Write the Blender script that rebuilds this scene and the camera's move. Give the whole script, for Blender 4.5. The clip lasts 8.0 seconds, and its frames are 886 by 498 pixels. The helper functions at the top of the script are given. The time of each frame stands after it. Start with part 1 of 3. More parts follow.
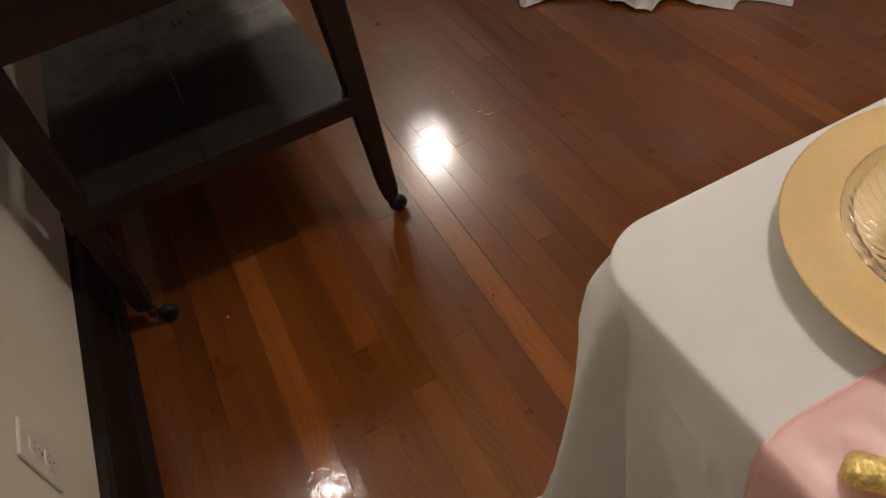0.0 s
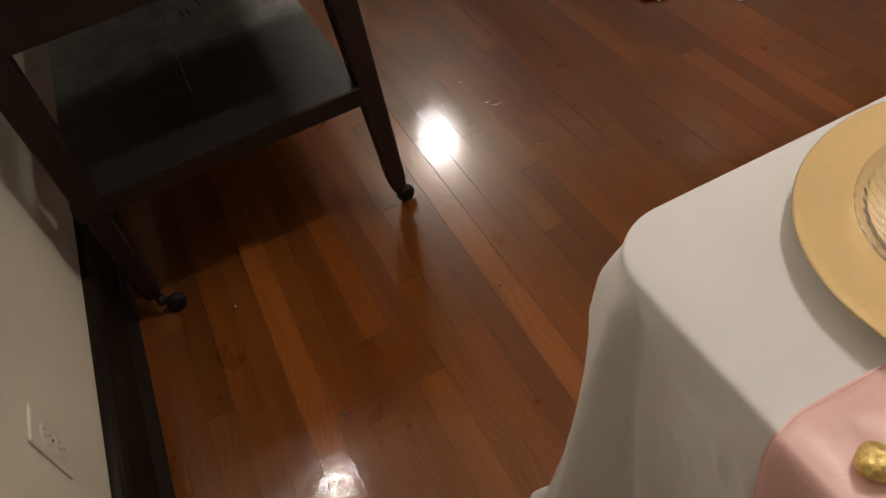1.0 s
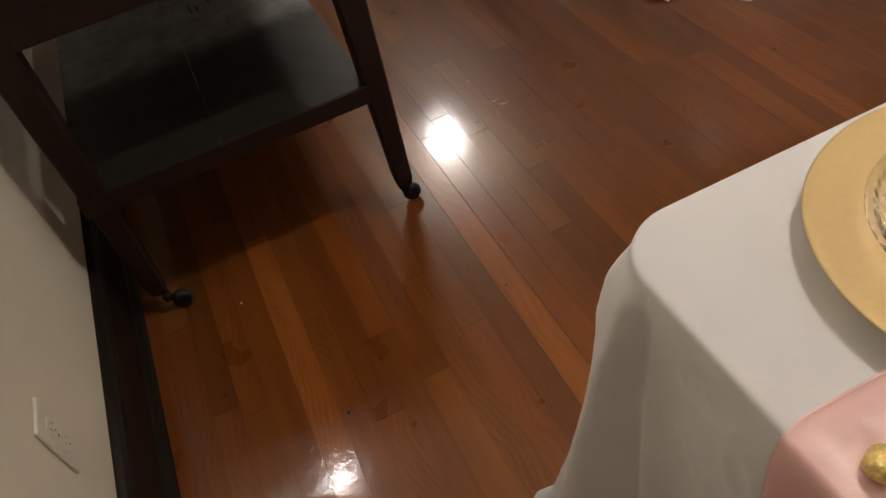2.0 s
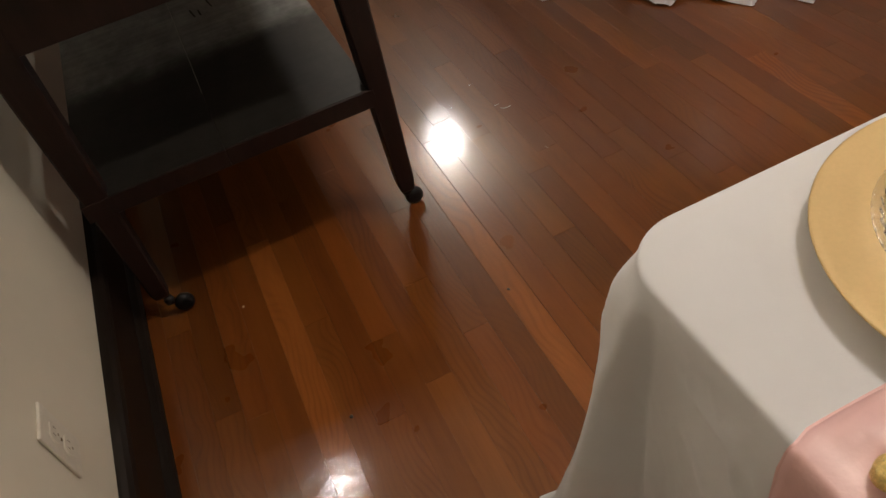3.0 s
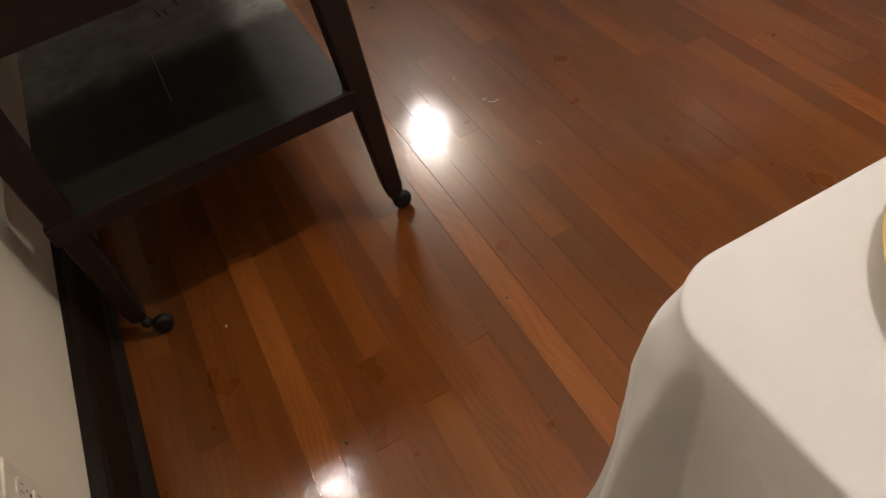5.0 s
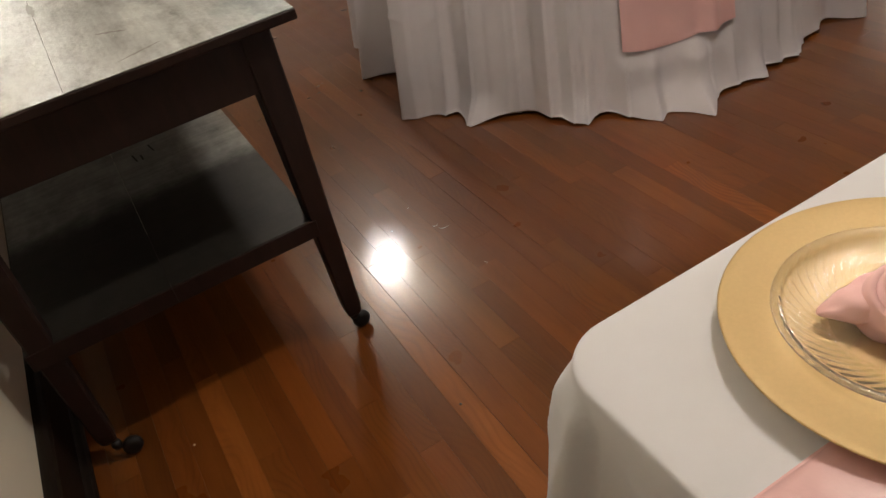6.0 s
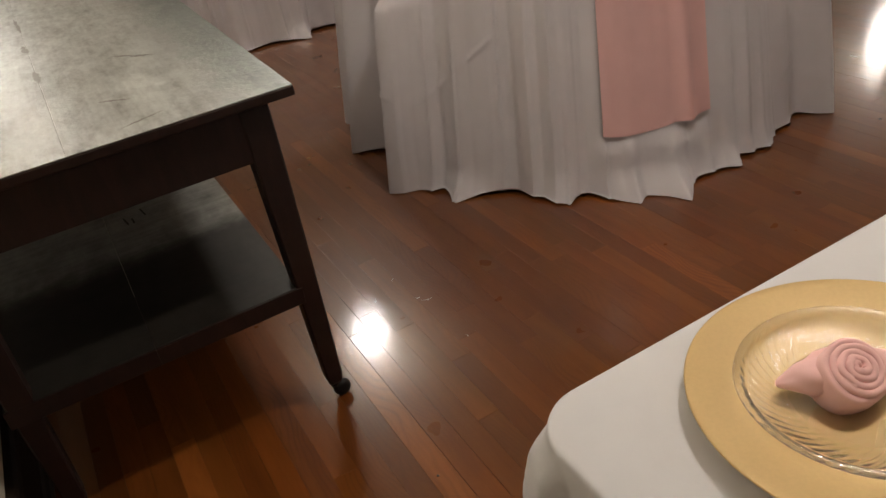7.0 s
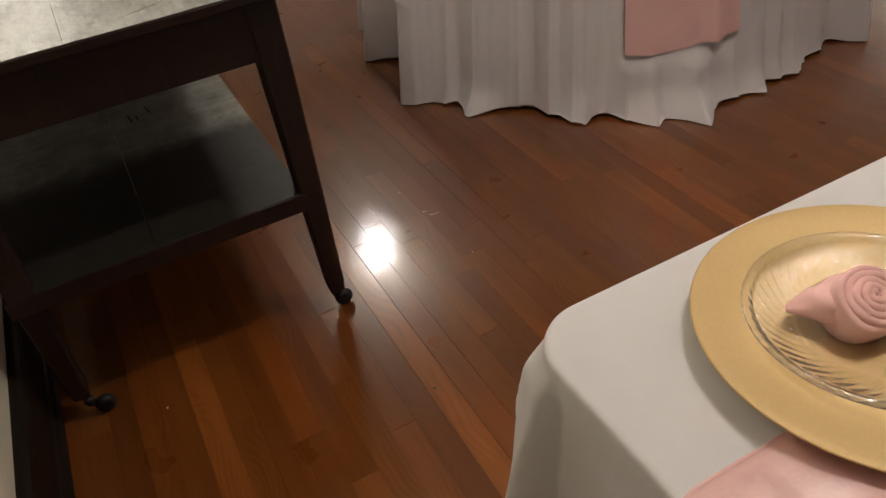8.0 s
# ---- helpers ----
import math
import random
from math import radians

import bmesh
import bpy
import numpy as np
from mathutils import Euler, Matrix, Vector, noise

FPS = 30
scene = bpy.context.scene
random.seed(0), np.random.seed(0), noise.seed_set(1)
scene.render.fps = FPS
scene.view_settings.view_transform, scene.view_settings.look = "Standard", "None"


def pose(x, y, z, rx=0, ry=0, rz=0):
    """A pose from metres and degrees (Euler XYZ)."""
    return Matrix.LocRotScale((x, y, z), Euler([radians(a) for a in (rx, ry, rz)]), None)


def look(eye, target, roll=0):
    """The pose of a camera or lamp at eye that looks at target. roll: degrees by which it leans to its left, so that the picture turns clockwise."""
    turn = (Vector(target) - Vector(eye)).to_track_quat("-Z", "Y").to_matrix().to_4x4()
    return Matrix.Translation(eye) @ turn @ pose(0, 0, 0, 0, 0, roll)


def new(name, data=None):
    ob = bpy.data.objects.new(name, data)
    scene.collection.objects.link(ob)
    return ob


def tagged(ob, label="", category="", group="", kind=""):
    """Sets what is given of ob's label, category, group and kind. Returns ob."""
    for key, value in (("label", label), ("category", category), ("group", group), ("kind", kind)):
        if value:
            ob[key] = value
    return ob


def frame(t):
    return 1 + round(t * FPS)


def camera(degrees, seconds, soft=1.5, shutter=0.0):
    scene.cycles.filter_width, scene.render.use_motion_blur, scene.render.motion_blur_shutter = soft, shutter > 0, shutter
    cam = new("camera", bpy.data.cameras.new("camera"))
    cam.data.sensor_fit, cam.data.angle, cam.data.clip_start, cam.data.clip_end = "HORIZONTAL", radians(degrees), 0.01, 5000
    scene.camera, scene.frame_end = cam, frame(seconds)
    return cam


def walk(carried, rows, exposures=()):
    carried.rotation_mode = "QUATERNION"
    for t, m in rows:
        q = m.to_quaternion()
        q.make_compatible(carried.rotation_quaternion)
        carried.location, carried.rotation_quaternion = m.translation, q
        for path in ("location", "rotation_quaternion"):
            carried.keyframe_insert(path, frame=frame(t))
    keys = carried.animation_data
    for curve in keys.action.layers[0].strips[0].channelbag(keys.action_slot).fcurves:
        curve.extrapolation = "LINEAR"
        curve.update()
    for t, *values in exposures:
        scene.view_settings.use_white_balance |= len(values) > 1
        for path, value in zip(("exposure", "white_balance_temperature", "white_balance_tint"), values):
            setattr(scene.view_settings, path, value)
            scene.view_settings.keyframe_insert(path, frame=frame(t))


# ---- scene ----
cam = camera(60.9, 8.0)
PATH = [
    (0, (0.19, 0.089, 1.197), (0.556, 1.463, -0.209), -14.8),
    (0.5, (0.188, 0.09, 1.197), (0.541, 1.459, -0.218), -15.0),
    (1, (0.184, 0.09, 1.198), (0.529, 1.455, -0.222), -15.0),
    (1.5, (0.183, 0.09, 1.196), (0.517, 1.457, -0.225), -15.0),
    (3, (0.179, 0.095, 1.201), (0.514, 1.468, -0.214), -14.7),
    (3.5, (0.185, 0.11, 1.186), (0.521, 1.485, -0.226), -15.2),
    (4, (0.193, 0.182, 1.165), (0.507, 1.57, -0.241), -16.5),
    (4.2, (0.194, 0.209, 1.166), (0.525, 1.576, -0.257), -15.9),
    (5.3, (0.201, 0.168, 1.181), (0.587, 1.487, -0.273), -16.7),
    (5.5, (0.187, 0.137, 1.208), (0.625, 1.48, -0.208), -16.5),
    (5.7, (0.17, 0.102, 1.223), (0.683, 1.507, -0.106), -14.9),
    (5.8, (0.174, 0.091, 1.230), (0.716, 1.525, -0.054), -14.3),
    (5.9, (0.175, 0.079, 1.236), (0.743, 1.537, -0.007), -14.0),
    (6, (0.172, 0.062, 1.238), (0.762, 1.536, 0.022), -13.6),
    (6.2, (0.175, 0.045, 1.249), (0.805, 1.543, 0.087), -12.5),
    (6.3, (0.175, 0.039, 1.254), (0.841, 1.567, 0.152), -12.1),
    (6.5, (0.172, 0.031, 1.259), (0.87, 1.566, 0.183), -11.5),
    (6.7, (0.165, 0.026, 1.263), (0.898, 1.582, 0.242), -10.7),
    (6.8, (0.160, 0.026, 1.261), (0.895, 1.580, 0.237), -10.3),
    (6.9, (0.155, 0.028, 1.255), (0.876, 1.571, 0.207), -10.1),
    (7, (0.153, 0.028, 1.257), (0.864, 1.565, 0.193), -10.0),
    (7.2, (0.143, 0.028, 1.255), (0.797, 1.550, 0.134), -9.9),
    (7.4, (0.143, 0.029, 1.251), (0.795, 1.546, 0.121), -9.0),
    (7.5, (0.145, 0.029, 1.247), (0.796, 1.536, 0.103), -8.7),
    (7.6, (0.145, 0.032, 1.246), (0.792, 1.532, 0.093), -8.3),
    (7.8, (0.154, 0.038, 1.238), (0.775, 1.513, 0.038), -8.1),
    (8, (0.166, 0.042, 1.227), (0.774, 1.495, -0.006), -8.4),
]
walk(cam, [(t, look(eye, target, roll)) for t, eye, target, roll in PATH],
     [(0, 0.02), (1.5, 0.1), (3, 0.14), (3.5, 0.16), (4, 0.34), (4.2, 0.42), (5.3, 0.46), (5.5, 0.44), (6, 0.2), (6.5, 0.05), (8, 0.03)])


# ---- light of the place: warm ceiling bowls and wall sconces, dim sky outside the closed hall ----
world = bpy.data.worlds.new("world")
scene.world = world
world.use_nodes = True
world.node_tree.nodes["Background"].inputs[0].default_value = (1.0, 0.86, 0.68, 1)
world.node_tree.nodes["Background"].inputs[1].default_value = 0.02
BOWL_GLOW = 178.0
SCONCE_GLOW = 165.0
GLOW_COLOUR = (1.0, 0.91, 0.82, 1)


# ---- materials ----
def material(name):
    m = bpy.data.materials.new(name)
    m.use_nodes = True
    nt = m.node_tree
    return m, nt, nt.nodes["Principled BSDF"]


def add(nt, kind, **values):
    n = nt.nodes.new(kind)
    for key, value in values.items():
        if key in n.inputs:
            n.inputs[key].default_value = value
    return n


def noise_node(nt, vector, scale, detail=4.0, rough=0.55, distortion=0.0):
    n = add(nt, "ShaderNodeTexNoise", Scale=scale, Detail=detail, Roughness=rough, Distortion=distortion)
    nt.links.new(vector, n.inputs["Vector"])
    return n.outputs["Fac"]


def ramp(nt, fac, stops):
    n = nt.nodes.new("ShaderNodeValToRGB")
    el = n.color_ramp.elements
    el[0].position, el[0].color = stops[0][0], (*stops[0][1], 1)
    el[1].position, el[1].color = stops[-1][0], (*stops[-1][1], 1)
    for p, c in stops[1:-1]:
        e = el.new(p)
        e.color = (*c, 1)
    nt.links.new(fac, n.inputs["Fac"])
    return n.outputs["Color"]


def mathn(nt, op, a, b):
    n = nt.nodes.new("ShaderNodeMath")
    n.operation = op
    for i, v in enumerate((a, b)):
        if isinstance(v, (int, float)):
            n.inputs[i].default_value = v
        else:
            nt.links.new(v, n.inputs[i])
    return n.outputs[0]


def mix(nt, fac, a, b, blend="MIX"):
    n = nt.nodes.new("ShaderNodeMix")
    n.data_type, n.blend_type = "RGBA", blend
    for sock, v in ((n.inputs["Factor"], fac), (n.inputs["A"], a), (n.inputs["B"], b)):
        if isinstance(v, (int, float)):
            sock.default_value = v
        elif isinstance(v, tuple):
            sock.default_value = (*v, 1)
        else:
            nt.links.new(v, sock)
    return n.outputs["Result"]


def scaled(nt, vector, scale, offset=None):
    n = nt.nodes.new("ShaderNodeMapping")
    n.inputs["Scale"].default_value = scale
    nt.links.new(vector, n.inputs["Vector"])
    if offset is not None:
        nt.links.new(offset, n.inputs["Location"])
    return n.outputs["Vector"]


def bump(nt, bsdf, height, strength, distance):
    n = add(nt, "ShaderNodeBump", Strength=strength, Distance=distance)
    nt.links.new(height, n.inputs["Height"])
    old = bsdf.inputs["Normal"].links
    if old:
        nt.links.new(old[0].from_socket, n.inputs["Normal"])
    nt.links.new(n.outputs["Normal"], bsdf.inputs["Normal"])


def place_vector(nt):
    return nt.nodes.new("ShaderNodeNewGeometry").outputs["Position"]


def fmap(nt, fac, lo, hi):
    n = nt.nodes.new("ShaderNodeMapRange")
    n.inputs["To Min"].default_value, n.inputs["To Max"].default_value = lo, hi
    n.inputs["From Min"].default_value, n.inputs["From Max"].default_value = 0.3, 0.7
    nt.links.new(fac, n.inputs["Value"])
    return n.outputs["Result"]


def plank_material(name, dark, mid, light, joined=False):
    """Varnished oak strip: long grain, cathedral figure, worn gloss."""
    m, nt, b = material(name)
    pos = place_vector(nt)
    if joined:
        rnd = nt.nodes.new("ShaderNodeNewGeometry").outputs["Random Per Island"]
    else:
        rnd = nt.nodes.new("ShaderNodeObjectInfo").outputs["Random"]
    off = nt.nodes.new("ShaderNodeCombineXYZ")
    nt.links.new(mathn(nt, "MULTIPLY", rnd, 37.0), off.inputs[0])
    nt.links.new(mathn(nt, "MULTIPLY", rnd, 91.0), off.inputs[1])
    nt.links.new(mathn(nt, "MULTIPLY", rnd, 13.0), off.inputs[2])
    v = scaled(nt, pos, (1, 1, 1), off.outputs[0])
    fine = noise_node(nt, scaled(nt, v, (230, 9, 60)), 1.0, 4, 0.6)
    figure = noise_node(nt, scaled(nt, v, (26, 2.2, 20)), 1.0, 3, 0.5, 0.0)
    swirl = noise_node(nt, scaled(nt, v, (5, 3.2, 5)), 1.0, 2, 0.4)
    sep = nt.nodes.new("ShaderNodeSeparateXYZ")
    nt.links.new(v, sep.inputs[0])
    rings = mathn(nt, "SINE", mathn(nt, "ADD", mathn(nt, "MULTIPLY", sep.outputs[0], 480.0), mathn(nt, "MULTIPLY", swirl, 95.0)), 0.0)
    lines = ramp(nt, mathn(nt, "ADD", mathn(nt, "MULTIPLY", rings, 0.5), 0.5), [(0.0, (0, 0, 0)), (0.55, (0.1, 0.1, 0.1)), (1.0, (1, 1, 1))])
    patch = ramp(nt, noise_node(nt, scaled(nt, v, (5, 1.3, 5)), 1.0, 2), [(0.45, (0.1, 0.1, 0.1)), (0.62, (1, 1, 1))])
    f = mathn(nt, "ADD", mathn(nt, "MULTIPLY", fine, 0.22), mathn(nt, "MULTIPLY", figure, 0.60))
    f = mathn(nt, "ADD", f, 0.14)
    f = mathn(nt, "SUBTRACT", f, mathn(nt, "MULTIPLY", mathn(nt, "MULTIPLY", lines, patch), mathn(nt, "MULTIPLY", fine, 0.26)))
    col = ramp(nt, f, [(0.28, dark), (0.5, mid), (0.74, light)])
    tone = fmap(nt, rnd, 0.92, 1.07)
    tones = nt.nodes.new("ShaderNodeCombineColor")
    # some strips lean to olive, others to red
    hue = mathn(nt, "ADD", mathn(nt, "MULTIPLY", mathn(nt, "FRACT", mathn(nt, "MULTIPLY", rnd, 7.3), 0.0), 0.13), 0.925)
    nt.links.new(tone, tones.inputs[0])
    nt.links.new(mathn(nt, "MULTIPLY", tone, hue), tones.inputs[1])
    nt.links.new(mathn(nt, "MULTIPLY", tone, 0.80), tones.inputs[2])
    col = mix(nt, 1.0, col, tones.outputs[0], "MULTIPLY")
    grime = noise_node(nt, pos, 2.3, 5, 0.6)
    col = mix(nt, fmap(nt, grime, 0.0, 0.12), col, (0.035, 0.018, 0.010))
    nt.links.new(col, b.inputs["Base Color"])
    wear = noise_node(nt, pos, 7.0, 3, 0.5)
    nt.links.new(fmap(nt, wear, FLOOR_ROUGH[0], FLOOR_ROUGH[1]), b.inputs["Roughness"])
    b.inputs["Specular IOR Level"].default_value = 0.24
    b.inputs["Coat Weight"].default_value = 0.88
    b.inputs["Coat IOR"].default_value = 1.5
    nt.links.new(fmap(nt, noise_node(nt, pos, 31.0, 4, 0.65), 0.04, 0.09), b.inputs["Coat Roughness"])
    bump(nt, b, noise_node(nt, pos, 26.0, 3, 0.5), 0.25, 0.0012)
    bump(nt, b, noise_node(nt, scaled(nt, pos, (70, 22, 40)), 1.0, 3, 0.6), 0.12, 0.0006)
    bump(nt, b, fine, 0.08, 0.0003)
    # lacquer: faint waves, and sparse shallow dents and brush marks
    dents = mathn(nt, "POWER", noise_node(nt, pos, 85.0, 3, 0.6), 3.0)
    marks = mathn(nt, "POWER", noise_node(nt, scaled(nt, pos, (60, 26, 40)), 1.0, 4, 0.65, 0.0), 2.0)
    peel = mathn(nt, "ADD", mathn(nt, "MULTIPLY", noise_node(nt, pos, 28.0, 2, 0.5), 0.8), mathn(nt, "MULTIPLY", dents, 1.7))
    peel = mathn(nt, "ADD", peel, mathn(nt, "MULTIPLY", marks, 1.0))
    cn = nt.nodes.new("ShaderNodeBump")
    cn.inputs["Strength"].default_value, cn.inputs["Distance"].default_value = 0.29, 0.0008
    nt.links.new(peel, cn.inputs["Height"])
    nt.links.new(cn.outputs["Normal"], b.inputs["Coat Normal"])
    return m


def cloth_material(name, colour, sheen, rough, weave=900.0, satin=0.0, soft=1.0):
    m, nt, b = material(name)
    pos = place_vector(nt)
    blot = noise_node(nt, pos, 6.0, 4)
    dark = tuple(c * 0.93 for c in colour)
    nt.links.new(mix(nt, fmap(nt, blot, 0, 1), colour, dark), b.inputs["Base Color"])
    b.inputs["Roughness"].default_value = rough
    b.inputs["Sheen Weight"].default_value = sheen
    b.inputs["Sheen Roughness"].default_value = 0.5
    b.inputs["Specular IOR Level"].default_value = 0.25 + satin
    b.inputs["Coat Weight"].default_value = satin
    b.inputs["Coat IOR"].default_value = 1.75
    b.inputs["Coat Roughness"].default_value = 0.48
    bump(nt, b, noise_node(nt, pos, weave, 2, 0.7), 0.15, 0.0003)
    bump(nt, b, noise_node(nt, pos, 38.0, 4, 0.6), (0.25 + satin * 0.4) * soft, 0.0020)
    bump(nt, b, noise_node(nt, pos, 9.0, 3, 0.5), 0.30 * soft, 0.005)
    return m


def dark_wood_material(name):
    m, nt, b = material(name)
    pos = place_vector(nt)
    grain = noise_node(nt, scaled(nt, pos, (40, 14, 6)), 1.0, 5, 0.6, 0.6)
    col = ramp(nt, grain, [(0.3, (0.0125, 0.0054, 0.0040)), (0.55, (0.0200, 0.0080, 0.0057)), (0.75, (0.0300, 0.0115, 0.0076))])
    worn = noise_node(nt, pos, 17.0, 6, 0.7)
    col = mix(nt, ramp(nt, worn, [(0.60, (0, 0, 0)), (0.80, (0.7, 0.7, 0.7))]), col, (0.045, 0.022, 0.013))
    nt.links.new(col, b.inputs["Base Color"])
    nt.links.new(fmap(nt, worn, 0.42, 0.6), b.inputs["Roughness"])
    b.inputs["Specular IOR Level"].default_value = 0.3
    bump(nt, b, grain, 0.2, 0.0006)
    return m


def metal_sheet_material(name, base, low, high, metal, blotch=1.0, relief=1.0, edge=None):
    """Old sheet-metal facing: blotched, scuffed and streaked. edge: the x from which painted shade darkens it, and
    where it is full.
    """
    m, nt, b = material(name)
    pos = place_vector(nt)
    along = scaled(nt, pos, (1.0, 0.45, 1.0))
    big = noise_node(nt, along, 15.0, 5, 0.64, 0.2)
    small = noise_node(nt, along, 48.0, 5, 0.7)
    streak = noise_node(nt, scaled(nt, pos, (70, 4, 60)), 1.0, 4, 0.6)
    cloud = noise_node(nt, along, 5.0, 3, 0.5)
    f = mathn(nt, "ADD", mathn(nt, "MULTIPLY", big, 0.42), mathn(nt, "MULTIPLY", small, 0.30))
    f = mathn(nt, "ADD", f, mathn(nt, "MULTIPLY", streak, 0.16))
    f = mathn(nt, "ADD", f, mathn(nt, "MULTIPLY", cloud, 0.12))
    col = ramp(nt, f, [(0.38, tuple(c * (1 - 0.5 * blotch) for c in base)), (0.5, base), (0.62, tuple(min(1, c * (1 + 0.4 * blotch)) for c in base))])
    patchy = mathn(nt, "ADD", mathn(nt, "MULTIPLY", big, 0.4), mathn(nt, "MULTIPLY", noise_node(nt, along, 75.0, 4, 0.7), 0.6))
    rough = nt.nodes.new("ShaderNodeMapRange")
    for key, value in (("From Min", 0.38), ("From Max", 0.62), ("To Min", low), ("To Max", high)):
        rough.inputs[key].default_value = value
    nt.links.new(patchy, rough.inputs["Value"])
    rough = rough.outputs["Result"]
    # shade put into the colour: free edge darkened in place of its dim reflection
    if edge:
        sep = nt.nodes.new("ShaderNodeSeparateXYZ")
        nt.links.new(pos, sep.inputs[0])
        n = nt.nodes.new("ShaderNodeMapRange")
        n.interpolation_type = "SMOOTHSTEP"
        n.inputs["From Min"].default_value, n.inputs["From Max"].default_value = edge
        # x made uneven by noise, so the painted shade has no straight border
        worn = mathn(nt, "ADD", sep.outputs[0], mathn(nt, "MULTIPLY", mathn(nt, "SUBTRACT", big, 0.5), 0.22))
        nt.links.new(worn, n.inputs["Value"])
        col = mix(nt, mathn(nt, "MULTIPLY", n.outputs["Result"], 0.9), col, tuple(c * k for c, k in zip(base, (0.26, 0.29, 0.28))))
    nt.links.new(col, b.inputs["Base Color"])
    b.inputs["Metallic"].default_value = metal
    nt.links.new(rough, b.inputs["Roughness"])
    bump(nt, b, noise_node(nt, pos, 22.0, 4, 0.6), 0.14 * relief, 0.0016)
    bump(nt, b, small, 0.22 * relief, 0.0007)
    bump(nt, b, noise_node(nt, pos, 60.0, 4, 0.65), 0.4 * relief, 0.0010)
    return m


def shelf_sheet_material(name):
    """Sheet facing of the shelf: grey at the back, much darker over the front past a ragged line."""
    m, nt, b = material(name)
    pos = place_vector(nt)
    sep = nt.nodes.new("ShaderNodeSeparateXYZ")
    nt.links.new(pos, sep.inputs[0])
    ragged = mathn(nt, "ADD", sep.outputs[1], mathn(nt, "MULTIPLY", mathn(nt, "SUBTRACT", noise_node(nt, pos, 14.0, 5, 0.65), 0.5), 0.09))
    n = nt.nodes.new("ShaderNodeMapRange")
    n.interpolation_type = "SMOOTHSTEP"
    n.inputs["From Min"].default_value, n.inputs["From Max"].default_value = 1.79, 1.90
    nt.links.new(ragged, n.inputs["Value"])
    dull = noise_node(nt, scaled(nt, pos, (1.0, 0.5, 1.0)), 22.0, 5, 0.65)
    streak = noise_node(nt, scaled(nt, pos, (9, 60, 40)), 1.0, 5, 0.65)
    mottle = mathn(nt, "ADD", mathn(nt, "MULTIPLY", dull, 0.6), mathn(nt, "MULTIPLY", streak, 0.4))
    back_tone = mix(nt, fmap(nt, mottle, 0, 1), (0.36, 0.355, 0.33), (0.11, 0.11, 0.10))
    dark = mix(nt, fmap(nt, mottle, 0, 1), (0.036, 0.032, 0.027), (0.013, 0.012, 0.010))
    nt.links.new(mix(nt, n.outputs["Result"], dark, back_tone), b.inputs["Base Color"])
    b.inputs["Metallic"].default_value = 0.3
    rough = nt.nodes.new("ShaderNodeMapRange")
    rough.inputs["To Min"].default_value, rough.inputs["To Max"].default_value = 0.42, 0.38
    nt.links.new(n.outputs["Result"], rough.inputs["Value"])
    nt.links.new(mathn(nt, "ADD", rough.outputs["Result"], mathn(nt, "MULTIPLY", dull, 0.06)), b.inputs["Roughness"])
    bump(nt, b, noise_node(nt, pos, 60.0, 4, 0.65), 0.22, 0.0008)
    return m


def plaster_material(name, colour, rough=0.6):
    m, nt, b = material(name)
    pos = place_vector(nt)
    big = noise_node(nt, pos, 1.7, 5)
    dark = tuple(c * 0.88 for c in colour)
    col = mix(nt, fmap(nt, big, 0, 1), colour, dark)
    scuff = noise_node(nt, scaled(nt, pos, (5, 5, 22)), 1.0, 5, 0.7)
    col = mix(nt, ramp(nt, scuff, [(0.66, (0, 0, 0)), (0.8, (0.35, 0.35, 0.35))]), col, (0.42, 0.38, 0.30))
    nt.links.new(col, b.inputs["Base Color"])
    b.inputs["Roughness"].default_value = rough
    bump(nt, b, noise_node(nt, pos, 70.0, 4), 0.25, 0.0012)
    bump(nt, b, noise_node(nt, pos, 9.0, 3), 0.2, 0.003)
    return m


def simple_material(name, colour, rough, metal=0.0, spec=0.5, grain=80.0, relief=0.1, vary=0.12):
    m, nt, b = material(name)
    pos = place_vector(nt)
    n = noise_node(nt, pos, grain, 4)
    nt.links.new(mix(nt, fmap(nt, n, 0, 1), colour, tuple(c * (1 - vary) for c in colour)), b.inputs["Base Color"])
    b.inputs["Roughness"].default_value = rough
    b.inputs["Metallic"].default_value = metal
    b.inputs["Specular IOR Level"].default_value = spec
    bump(nt, b, n, relief, 0.0006)
    return m


def glow_material(name, strength):
    m, nt, b = material(name)
    b.inputs["Base Color"].default_value = (0.85, 0.8, 0.7, 1)
    b.inputs["Emission Color"].default_value = GLOW_COLOUR
    b.inputs["Emission Strength"].default_value = strength
    return m


def glass_material(name):
    m, nt, b = material(name)
    b.inputs["Base Color"].default_value = (0.90, 0.89, 0.85, 1)
    b.inputs["Transmission Weight"].default_value = 1.0
    b.inputs["Roughness"].default_value = 0.03
    b.inputs["IOR"].default_value = 1.21
    b.inputs["Coat Weight"].default_value = 1.0
    b.inputs["Coat IOR"].default_value = 1.75
    b.inputs["Coat Roughness"].default_value = 0.06
    return m


FLOOR_ROUGH = (0.27, 0.36)
OAK = {
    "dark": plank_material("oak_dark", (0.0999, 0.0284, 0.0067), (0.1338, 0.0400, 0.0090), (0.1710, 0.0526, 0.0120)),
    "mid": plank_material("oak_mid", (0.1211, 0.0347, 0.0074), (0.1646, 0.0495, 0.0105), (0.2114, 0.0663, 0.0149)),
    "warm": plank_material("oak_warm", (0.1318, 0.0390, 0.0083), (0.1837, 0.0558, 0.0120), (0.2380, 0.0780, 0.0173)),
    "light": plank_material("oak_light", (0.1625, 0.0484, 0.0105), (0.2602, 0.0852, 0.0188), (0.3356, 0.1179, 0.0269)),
}
